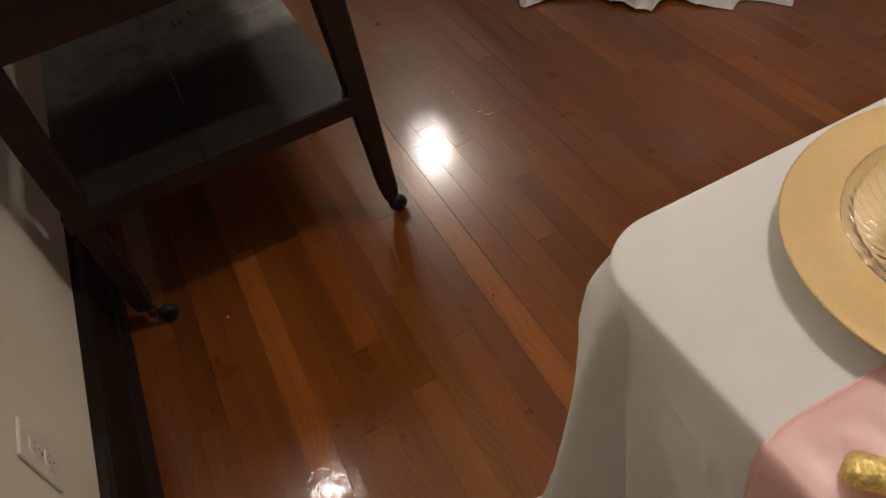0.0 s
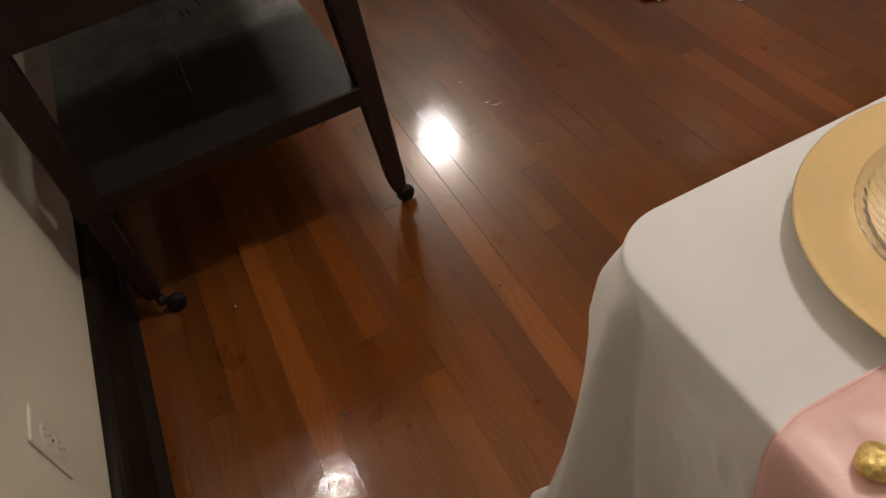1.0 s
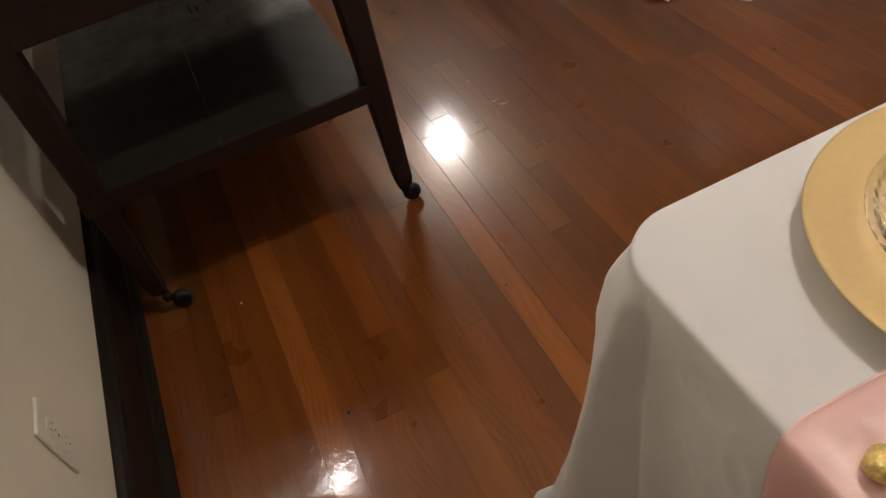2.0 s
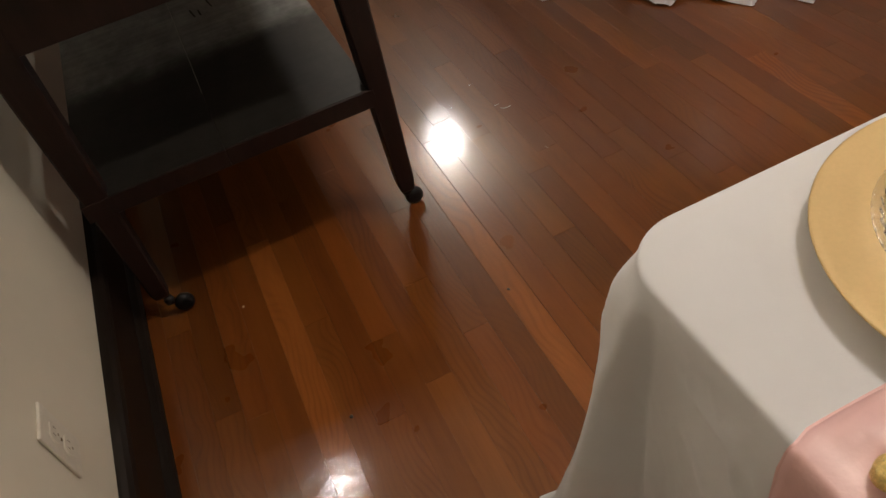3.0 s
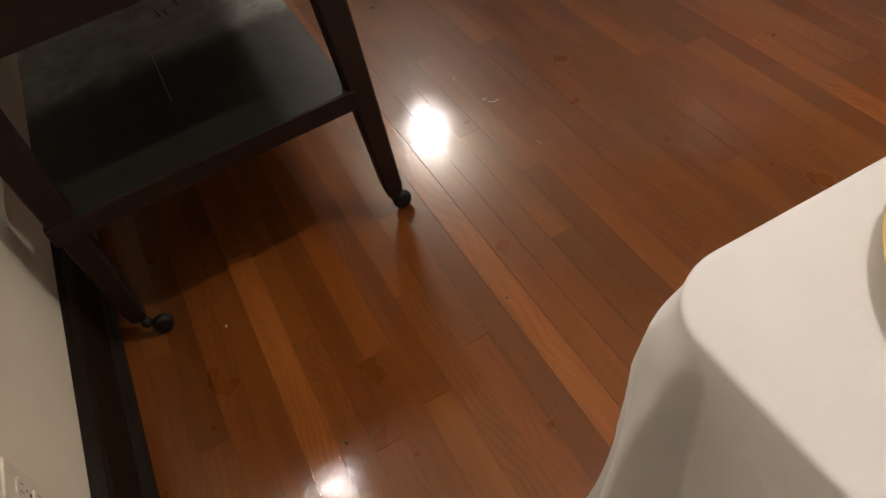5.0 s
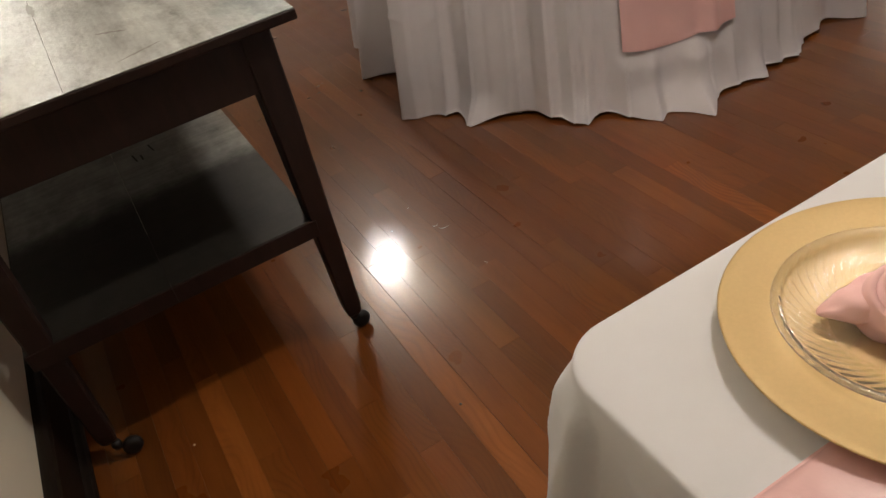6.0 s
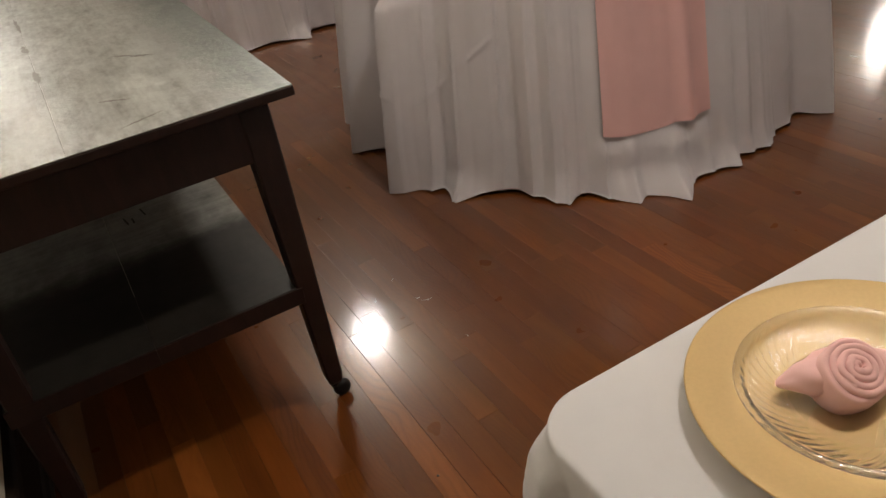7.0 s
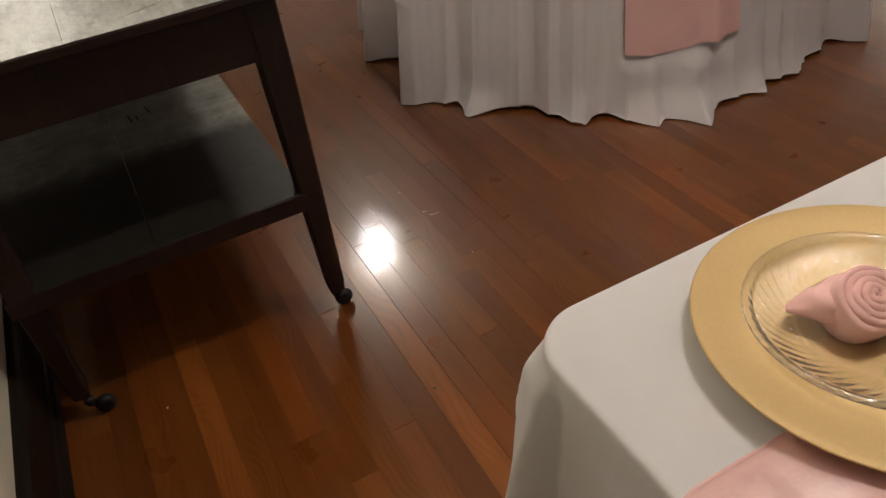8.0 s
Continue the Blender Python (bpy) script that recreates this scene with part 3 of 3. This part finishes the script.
def end_runner():
    """Pink satin strip along the middle of the table, hanging over its end."""
    ya, yb = -0.080, 0.253
    rows = []
    path = [("hang", d) for d in np.linspace(0.36, 0.02, 26)] + [("bend", a) for a in np.linspace(0, 90, 7)[1:]] + [("flat", x) for x in np.linspace(0.012, 1.75, 150)]
    for kind, u in path:
        row = []
        for j in range(41):
            v = j / 40
            y = ya + (yb - ya) * v
            if kind == "hang":
                s = 0.0471 + TY1 - 0.06 - y
                out = 0.004 + end_wave(s, max(0.0, u - 0.012)) + wob(0, y * 1.6, u, 13, 0.004) + 0.004
                yy = y + (0.04 * u if v > 0.5 else -0.04 * u)
                row.append((TX0 - out, yy, TZ - u))
            elif kind == "bend":
                a = radians(u)
                row.append((TX0 - 0.0015 - 0.006 * math.cos(a), y, TZ - 0.009 + 0.0145 * math.sin(a)))
            else:
                yy = y + 0.005 * math.sin(u * 9 + 1)
                lift = 0.0055 + (abs(wob(u, y, 0, 9, 0.015)) + 0.009 * max(0.0, 1 - abs(wob(u * 0.8 + y * 0.5, y * 1.2, 3, 14, 3.0))) ** 3) * ease((u - 0.01) / 0.03)
                lift += 0.0022 * max(0.0, 1 - abs(wob(u * 0.7 + y, y * 0.8 - u * 0.5, 8, 22, 2.0))) * ease((u - 0.01) / 0.03)
                near = math.hypot(TX0 + u - 0.645, yy - 0.284)
                lift = 0.0042 + (lift - 0.0042) * ease((near - 0.125) / 0.045) * (0.1 + 0.9 * ease((1 - v) / 0.07) * ease(v / 0.07))
                row.append((TX0 + u, yy, TZ + lift))
        rows.append(row)
    ob = finish("table_runner", sheet(rows), SATIN, smooth=True)
    sol = ob.modifiers.new("thickness", "SOLIDIFY")
    sol.thickness, sol.offset = 0.0016, 0
    for a, b in ((-1, -2), (0, 1)):
        hem_part([(row[a], tuple(p + (q - p) * 0.22 for p, q in zip(row[a], row[b]))) for row in rows], ob)
    tagged(ob, "pink satin runner lying along the white tablecloth and over its end", "table runner")


end_runner()

PX, PY = 0.646, 0.287


def charger_plate():
    root = empty("charger_plate", (PX - 0.002, PY - 0.003, TZ + 0.0058))
    root.scale = (0.97, 0.97, 1.0)
    tagged(root, "matte gold charger plate with beaded rim on the white cloth", "charger plate")
    prof = [(0.0, 0.0066), (0.097, 0.0066), (0.104, 0.0078), (0.110, 0.0102), (0.116, 0.0118), (0.150, 0.0165), (0.1575, 0.0173), (0.1592, 0.0171), (0.1600, 0.0164), (0.1594, 0.0156), (0.150, 0.0145), (0.112, 0.0075), (0.104, 0.001), (0.0, 0.0)]
    part("dish", lathe(prof, 128), GOLD, root, smooth=True)
    bead = bmesh.new()
    count = 190
    for i in range(count):
        a = 2 * math.pi * i / count
        bmesh.ops.create_icosphere(bead, subdivisions=1, radius=0.0014, matrix=Matrix.Translation((0.1525 * math.cos(a), 0.1525 * math.sin(a), 0.0158)))
    part("bead_rim", bead, GOLD, root, "ring of small raised beads", True)
    return root


charger_plate()


def swirl_plate():
    root = empty("salad_plate", (PX - 0.014, PY + 0.003, TZ + 0.0138))
    tagged(root, "clear moulded plate with swirled fluted rim on the gold charger", "plate")
    n = 576

    def flute(r, z, a):
        u = (r - 0.058) / 0.034
        if 0.0925 < r < 0.0985 and z > 0.0150:
            return r + 0.0006 * math.sin(48 * (a + 0.42)), z + 0.0003 * math.sin(48 * (a + 0.42))
        if u <= 0 or u > 1.0 or z < 0.0034 + 0.0095 * u ** 1.4:
            return r, z
        return r, z + 0.0012 * math.sin(48 * (a + 0.42 * u)) * ease(u * 4) * ease((1.02 - u) * 6)
    prof = [(0.0, 0.0034), (0.058, 0.0034)] + [(0.058 + 0.034 * u, 0.0036 + 0.0100 * u ** 1.4) for u in np.linspace(0, 1, 32)] + [(0.0932, 0.0152), (0.0940, 0.0180), (0.0950, 0.0194), (0.0975, 0.0198), (0.1005, 0.0194), (0.1020, 0.0184), (0.1024, 0.0170), (0.1012, 0.0160), (0.0975, 0.0168), (0.0958, 0.0162), (0.0950, 0.0130)]
    prof += [(0.061 + 0.031 * u, 0.0014 + 0.0096 * u ** 1.4) for u in np.linspace(1, 0, 14)] + [(0.058, 0.0004), (0.0, 0.0004)]
    ob = part("dish", lathe(prof, n, flute), GLASS, root, smooth=True)
    ob.visible_shadow = False
    return root


swirl_plate()


def napkin_rose():
    """A napkin rolled into a rose: a spiral face with a leaf drawn out to a point on either side."""
    root = empty("napkin_rose", (0.628, 0.293, TZ + 0.0174))
    tagged(root, "pink cloth napkin rolled into a rose on the plate", "napkin")
    face = Vector((0.02, -0.42, 0.90)).normalized()
    tilt = face.to_track_quat("Z", "Y").to_matrix().to_4x4()
    heart = Vector((0.0, 0.0, 0.0315))
    rows = []
    turns, m = 4.7, 380
    for i in range(m):
        u = i / (m - 1)
        a = 2 * math.pi * turns * u + 1.0
        r = 0.0020 + 0.0275 * u ** 0.95 + 0.0012 * math.sin(a * 2.0 + 1.3) * u + wob(math.cos(a), math.sin(a), u * 9, 1.6, 0.0016) - 0.0055 * ease((u - 0.93) / 0.07)
        top = 0.0015 - 0.0060 * u ** 2.2 + 0.0007 * math.sin(a * 1.7)
        row = []
        deep = -0.016 - 0.014 * ease((u - 0.72) / 0.15)
        for dz, dr in ((deep, -0.0030), (-0.0040, -0.0029), (-0.0013, -0.0025), (-0.0003, -0.0015), (0.0, 0.0001), (-0.0003, 0.0015), (-0.0013, 0.0025), (-0.0040, 0.0030), (deep, 0.0031)):
            row.append(heart + tilt @ Vector(((r + dr) * math.cos(a), (r + dr) * math.sin(a), top + dz)))
        rows.append(row)
    ob = part("rolled_bloom", sheet(rows), NAPKIN, root, "tightly rolled pink spiral", True)
    sol = ob.modifiers.new("thickness", "SOLIDIFY")
    sol.thickness, sol.offset = 0.0010, 0
    # leaves: as wide as the bloom at the root, drawn out to a blunt tip lying on the plate
    base = heart - face * 0.019
    for tip, seed, size in ((Vector((-0.0440, 0.0440, 0.0060)), 0.0, 0.0300), (Vector((0.062, 0.004, 0.0045)), 5.0, 0.024)):
        way = tip - base
        side = way.cross(Vector((0, 0, 1))).normalized()
        rows = []
        for i in range(31):
            u = i / 30
            c = base.lerp(tip, u) + Vector((0, 0, 0.006 * math.sin(math.pi * u)))
            half = size * (1 - u) ** 0.78 + 0.0024
            up = (way.normalized().cross(side) * -1 * (1 - u) + Vector((0, 0, 1)) * u).normalized()
            if up.z < 0:
                up = -up
            row = []
            for j in range(29):
                a = 2 * math.pi * j / 28
                wr = 1 + wob(seed + u * 3, math.cos(a), math.sin(a), 1.6, 0.16) + 0.05 * math.sin(3 * a + 5 * u)
                p = c + side * half * wr * math.cos(a) + up * half * (0.58 + 0.12 * u) * wr * math.sin(a)
                p.z = max(0.0006, p.z)
                row.append(p)
            rows.append(row)
        part("leaf_fold", sheet(rows), NAPKIN, root, smooth=True)
    return root


napkin_rose()


def gold_favour():
    root = empty("gold_favour", (0.421, 0.217, TZ + 0.0075))
    root.rotation_euler = (0, 0, radians(-52))
    tagged(root, "small crinkled gold foil favour lying on the pink runner", "party favour")
    rows = []
    for i in range(60):
        u = i / 59
        x = 0.070 * u
        end = min(u, 1 - u) / 0.13
        fill = math.sqrt(max(0.0, 1 - max(0.0, 1 - end) ** 2)) + 0.001
        half, high = 0.0125 * fill * (1 - 0.10 * math.sin(math.pi * u)), 0.015 * (0.4 + 0.6 * fill)
        row = []
        for j in range(48):
            a = 2 * math.pi * j / 48
            r = 1 + wob(u * 5, math.cos(a), math.sin(a), 2.4, 0.12) + wob(u * 16, math.cos(a) * 3, math.sin(a) * 3, 2.0, 0.10)
            if math.sin(a) < -0.2:
                r = 1
            row.append((x, half * r * math.cos(a), max(0.0, high * 0.5 + high * 0.5 * r * math.sin(a))))
        rows.append(row)
    part("body", sheet(rows, True), GOLD_FOIL, root, smooth=True)
    return root


gold_favour()


# ---- round tables with skirts to the floor ----
# angle in degrees and reach of the hem from the middle, for the folds that face the laid table
FOLDS = [(-179, 0.80), (-174, 0.84), (-168.6, 0.986), (-160.2, 0.895), (-158.6, 0.872), (-152.8, 0.937), (-143.2, 0.822), (-128.6, 0.918), (-126.4, 0.848), (-115.2, 0.962), (-113.2, 0.918),
         (-106.6, 1.004), (-101.0, 0.868), (-91.0, 0.902), (-88.4, 0.862), (-79.0, 0.885), (-76.0, 0.850), (-62.4, 0.868), (-59.8, 0.992), (-49, 0.83)]


def fold_list(given, start, stop, seed, low=0.83, high=0.95):
    rng = random.Random(seed)
    out, a, up = list(given), start, True
    while a < stop:
        out.append((a, (high if up else low) + rng.uniform(-0.03, 0.03)))
        a += rng.uniform(5.5, 12.0)
        up = not up
    return sorted(out)


def hem_reach(folds, deg, point=0.0):
    pts = folds + [(folds[0][0] + 360, folds[0][1])]
    if deg < pts[0][0]:
        deg += 360
    for (a, ra), (b, rb) in zip(pts, pts[1:]):
        if a <= deg <= b:
            u = (deg - a) / (b - a)
            e = 0.75 * (1 - math.cos(math.pi * u)) / 2 + 0.25 * u
            tip = u * u if rb > ra else 1 - (1 - u) ** 2
            return ra + (rb - ra) * (e + (tip - e) * point * 0.6)
    return pts[0][1]


def skirt_point(folds, rt, deg, d, height, seed):
    """Reach of the cloth at an angle, d metres under the table's edge."""
    hem = hem_reach(folds, deg, ease((d / height - 0.72) / 0.28))
    flat = 0.0
    if seed == 0.0:
        flat = ease((deg + 124) / 4) * ease((-93.5 - deg) / 4) * (1 - ease((d - 0.53) / 0.08))
    swing = (hem + 0.028 - 0.87) * (1 - 0.85 * flat)
    # the hem turns up on the floor in front; at the sides the cloth stands out all the way down
    front = ease((deg + 165) / 12) * ease((-66 - deg) / 12)
    turn = max(0.0, swing) * 0.70 * front
    k = d / height
    r = rt + 0.010 * ease(d / 0.03) + (0.87 - rt - 0.012) * k + (swing - turn) * (0.90 - 0.35 * front + (0.10 + 0.35 * front) * k) * ease(d / 0.12)
    r += turn * ease((k - 0.86) / 0.17) ** 1.3
    a = radians(deg)
    saw = (deg * 0.11 + 0.9 * math.sin(a * 5 + seed) + 0.6 * math.sin(a * 9 + 1)) % 1.0
    r += (abs(saw - 0.35) / 0.65 - 0.4) * 0.018 * ease(d / 0.15) * (0.7 + 0.3 * k) * (1 - flat)
    for da, dd, ea, ed in ((-163.5, 0.44, -154.5, 0.33), (-152, 0.30, -143, 0.20), (-174, 0.36, -166, 0.40), (-90, 0.24, -86.5, 0.10), (-72, 0.55, -62, 0.47)):
        if da <= deg <= ea:
            u = (deg - da) / (ea - da)
            r += 0.0065 * math.exp(-((d - dd - (ed - dd) * u) / 0.007) ** 2) * math.sin(math.pi * u) ** 0.5
    r += wob(math.cos(a) * 2 + seed, math.sin(a) * 2, d * 0.12, 7, 0.012) * ease(d / 0.2) * (1 - flat) + wob(math.cos(a) + seed, math.sin(a), d * 0.15, 16, 0.006) * ease(d / 0.2) * (1 - flat)
    return r


def round_table(cx, cy, folds, seed, rt=0.765, height=0.745):
    table = empty("round_table", (cx, cy, 0))
    tagged(table, "round banquet table hidden under a white cloth", "table", "round tables")
    top = lathe([(0.0, height - 0.036), (rt - 0.012, height - 0.036), (rt - 0.008, height - 0.022), (rt - 0.012, height - 0.010), (0.0, height - 0.010)], 64)
    part("tabletop", top, PLASTIC, table)
    for a in (45, 135, 225, 315):
        x, y = 0.5 * math.cos(radians(a)), 0.5 * math.sin(radians(a))
        part("leg", box(x - 0.014, x + 0.014, y - 0.014, y + 0.014, 0, height - 0.036, 0.004), CASTER, table)
    n = 1080
    rows = []
    for f in (0.972, 0.980, 0.987, 0.994):
        rows.append([(rt * f * math.cos(2 * math.pi * i / n), rt * f * math.sin(2 * math.pi * i / n), height) for i in range(n)])
    for d in [0.0, 0.004, 0.012, 0.03] + [0.05 + (height - 0.053) * k / 80 for k in range(81)]:
        ring = []
        for i in range(n):
            deg = -180 + 360 * i / n
            r = skirt_point(folds, rt, deg, d, height, seed)
            a = radians(deg)
            z = height - d
            if d > height - 0.01:
                z = 0.003 + max(0.0, 0.93 - hem_reach(folds, deg, 1.0)) * 0.16
            ring.append((r * math.cos(a), r * math.sin(a), z))
        rows.append(ring)
    bm = sheet(rows, True)
    # the flat top is a coarser disc that laps the rim
    ring = [[bm.verts.new((rt * f * math.cos(math.pi * i / 30), rt * f * math.sin(math.pi * i / 30), height + 0.0004)) for i in range(60)] for f in (0.1, 0.3, 0.5, 0.7, 0.85, 0.984)]
    bm.faces.new(ring[0])
    for lo, hi in zip(ring, ring[1:]):
        for i in range(60):
            j = (i + 1) % 60
            bm.faces.new((lo[i], hi[i], hi[j], lo[j]))
    ob = finish("tablecloth", bm, LINEN_DIMMED, smooth=True)
    ob.location = (cx, cy, 0)
    tagged(ob, "white floor-length round tablecloth falling in deep folds", "tablecloth", "floor-length round cloths")
    return ob


RX, RY = 2.02, 2.50
near_folds = fold_list(FOLDS + [(157, 0.86), (166.5, 0.944), (171.5, 0.806)], -40, 150, 5)
round_table(RX, RY, near_folds, 0.0)
back_folds = fold_list([(-112, 0.90), (-99, 0.835), (-86, 0.945), (-80, 0.80), (-68, 0.87), (-58, 0.82), (-122, 0.84)], -50, 232, 11)
round_table(1.52, 5.44, back_folds, 4.0)


def round_runner():
    rt, height = 0.765, 0.745
    rows = []
    a0, a1, low = -121.0, -96.4, 0.545
    mid = radians((a0 + a1) / 2)
    back = Vector((math.cos(mid), math.sin(mid)))
    path = [("hang", d) for d in np.linspace(low, 0.02, 44)] + [("edge", 0.006), ("edge", 0.0)] + [("flat", s) for s in np.linspace(0.03, 1.40, 40)]
    for kind, u in path:
        row = []
        for j in range(49):
            v = j / 48
            deg = a0 + (a1 - a0) * v
            a = radians(deg)
            if kind != "flat":
                r = rt + 0.018 + 0.105 * (u / height) + 0.020 * math.exp(-((v - 0.76) / 0.06) ** 2) * (0.3 + 0.7 * u / low) - 0.008 * math.exp(-((v - 0.62) / 0.08) ** 2) * (u / low) + 0.006 * math.sin(v * 9 + 1) * (u / low) + wob(v * 3, u * 2, 1.0, 2, 0.004)
                r = max(r, skirt_point(near_folds, rt, deg, u, height, 0.0) + 0.005)
                sag = 0.012 * math.sin(v * 5) * (u / low) if kind == "hang" else 0
                row.append((r * math.cos(a), r * math.sin(a), height - u - sag + 0.004))
            else:
                p = Vector((math.cos(a), math.sin(a))) * (rt - 0.002) - back * u
                row.append((p.x, p.y, height + 0.005))
        rows.append(row)
    ob = finish("table_runner", sheet(rows), SATIN, smooth=True)
    ob.location = (RX, RY, 0)
    sol = ob.modifiers.new("thickness", "SOLIDIFY")
    sol.thickness, sol.offset = 0.0016, 0
    hem_part([row[-2:] for row in rows[1:]], ob)
    hem_part([row[:2] for row in rows[1:]], ob)
    hem_part(rows[:2], ob)
    tagged(ob, "pink satin runner hanging down the white skirt of the round table", "table runner")


round_runner()


# ---- small marks on the floor ----
def floor_speck(name, x, y, r, mat, label, high=0.0012):
    bm = bmesh.new()
    bmesh.ops.create_icosphere(bm, subdivisions=2, radius=r)
    for v in bm.verts:
        v.co = Vector((v.co.x * (1 + wob(*v.co, 400, 0.3)), v.co.y * 1.2, max(0.0, v.co.z) * high / r))
    ob = finish(name, bm, mat, smooth=True)
    ob.location = (x, y, 0.0002)
    tagged(ob, label, "debris")


floor_speck("crumb", 0.008, 1.354, 0.0026, PLASTIC, "tiny white crumb lying on the wooden floor")
floor_speck("grit", 0.133, 0.957, 0.0040, SLOT, "small dark speck of grit on the wooden floor")
floor_speck("grit", 0.533, 1.074, 0.0032, SLOT, "small dark speck of grit on the wooden floor")


def lacquer_scratch(x, y, length, way, parent):
    bm = bmesh.new()
    a = [bm.verts.new((length * (u - 0.5), 0.0016 * (u - 0.5) * (u - 0.3) * 20, 0.0001)) for u in np.linspace(0, 1, 9)]
    b = [bm.verts.new((v.co.x, v.co.y + 0.0011 * math.sin(math.pi * i / 8) + 0.0001, 0.0007)) for i, v in enumerate(a)]
    for i in range(8):
        bm.faces.new((a[i], a[i + 1], b[i + 1], b[i]))
    bm.transform(Matrix.Translation((x, y, 0.0003)) @ Matrix.Rotation(radians(way), 4, "Z"))
    # the ivory colour stands in for light glinting off the scratch
    part("scratch", bm, PLASTIC, parent, "short lacquer scratch with its glint painted pale")


# ---- the strip floor: single boards near the tables, the rest joined ----
W = 0.0572
floor = finish("floor", box(WALL_X - 0.1, EAST + 0.1, SOUTH - 0.1, NORTH + 0.1, -0.06, -0.0125), GAP)
tagged(floor, "varnished reddish-brown oak strip floor, worn and glossy", "floor", kind="structure")
for mark in ((0.822, 1.642, 0.030, -30), (0.805, 1.668, 0.012, -50), (0.705, 1.735, 0.008, 20), (0.60, 1.56, 0.006, 10), (0.832, 1.43, 0.005, 40), (0.79, 1.80, 0.006, -20)):
    lacquer_scratch(*mark, floor)
LENGTHS = (0.42, 0.58, 0.74, 0.92, 1.15)


def plank_verts(length, open_seam=False):
    """Cross-section with eased upper edges; the board's near end is at y = 0. Some boards have shrunk and show an open seam."""
    h, g, c = 0.0122, 0.00022 if open_seam else 0.00007, 0.0004 if open_seam else 0.00018
    prof = [(g, -h), (W - g, -h), (W - g, -c), (W - g - c, 0.0), (g + c, 0.0), (g, -c)]
    ends = []
    for y, dz in ((0.0002, -c), (0.0002 + c, 0.0), (length - 0.0002 - c, 0.0), (length - 0.0002, -c)):
        ends.append([(x, y, z if z < -c - 1e-6 else min(z, dz)) for x, z in prof])
    verts = [p for e in ends for p in e]
    faces = []
    for k in range(3):
        for i in range(6):
            j = (i + 1) % 6
            faces.append((k * 6 + i, k * 6 + j, (k + 1) * 6 + j, (k + 1) * 6 + i))
    faces += [tuple(range(5, -1, -1)), tuple(range(18, 24))]
    return verts, [f[::-1] for f in faces]


boards = {}


def board_mesh(length, tone, open_seam):
    if (length, tone, open_seam) not in boards:
        me = bpy.data.meshes.new("plank")
        v, f = plank_verts(length, open_seam)
        me.from_pydata(v, [], f)
        me.materials.append(OAK[tone])
        boards[length, tone, open_seam] = me
    return boards[length, tone, open_seam]


# joints that show: column and the y of a board's end; tones of the boards that stand out
JOINT = {6: 1.205, 2: 1.220, 3: 0.911, -2: 1.087, 15: 1.540, 12: 1.155, 23: 1.517, 24: 1.310, 25: 1.432, 30: 1.455, 9: 0.70, 1: 0.62, 8: 0.66, 0: 0.74, 4: 0.52, 5: 0.95, 7: 0.60, 10: 0.72, 11: 0.55, 20: 1.60}
TONE = {(9, 0): "light", (9, 1): "warm", (8, 0): "dark", (1, 0): "light", (0, 0): "mid", (2, 0): "mid", (7, 0): "mid", (10, 0): "mid", (3, 0): "mid", (4, 0): "mid", (5, 0): "mid", (6, -1): "mid", (5, -1): "warm", (4, -1): "warm", (3, -1): "warm", (2, -1): "warm", (7, -1): "mid", (6, 1): "warm", (5, 1): "mid", (4, 1): "warm",
        (-1, 0): "warm", (-2, 0): "dark", (-2, -1): "warm", (11, 0): "mid", (12, 0): "mid", (6, 0): "mid", (24, 0): "dark", (25, -1): "light", (23, -1): "warm"}
LONG = {(9, 0): 1.15, (1, 0): 0.92, (8, 0): 1.15, (0, 0): 0.92, (9, -1): 1.15}
rng = random.Random(21)
seam_rng = random.Random(4)
rest_v, rest_f = [], []
singles = 0
first, last = int((WALL_X + 0.02) / W) - 1, int(EAST / W)
for k in range(first, last):
    x = k * W
    anchor = JOINT.get(k, rng.uniform(0.2, 1.4))
    spans = []
    y, i = anchor, 0
    while y < NORTH:
        length = LONG.get((k, i), rng.choice(LENGTHS))
        spans.append((i, y, length))
        y += length
        i += 1
    y, i = anchor, -1
    while y > SOUTH:
        length = LONG.get((k, i), rng.choice(LENGTHS))
        y -= length
        spans.append((i, y, length))
        i -= 1
    for i, y, length in spans:
        # east of x = 0.45 darker tones are drawn, dimming that side by colour
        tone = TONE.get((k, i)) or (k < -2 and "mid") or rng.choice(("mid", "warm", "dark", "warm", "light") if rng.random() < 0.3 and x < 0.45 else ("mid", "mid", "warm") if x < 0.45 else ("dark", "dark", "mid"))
        near = x < 2.35 and y < 2.15 and y + length > 0.55 and singles < 300
        if near:
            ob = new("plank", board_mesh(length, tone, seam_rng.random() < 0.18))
            ob.parent = floor
            ob.location = (x, y, rng.uniform(-0.0002, 0.0))
            singles += 1
        else:
            v, f = plank_verts(length)
            o = len(rest_v)
            dz = rng.uniform(-0.0002, 0.0)
            rest_v += [(a + x, b + y, c + dz) for a, b, c in v]
            rest_f += [tuple(o + q for q in t) for t in f]
me = bpy.data.meshes.new("planks_beyond")
me.from_pydata(rest_v, [], rest_f)
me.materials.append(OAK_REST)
beyond = new("planks_beyond", me)
beyond.parent = floor
tagged(beyond, "farther boards of the same oak strip floor", kind="stuff")
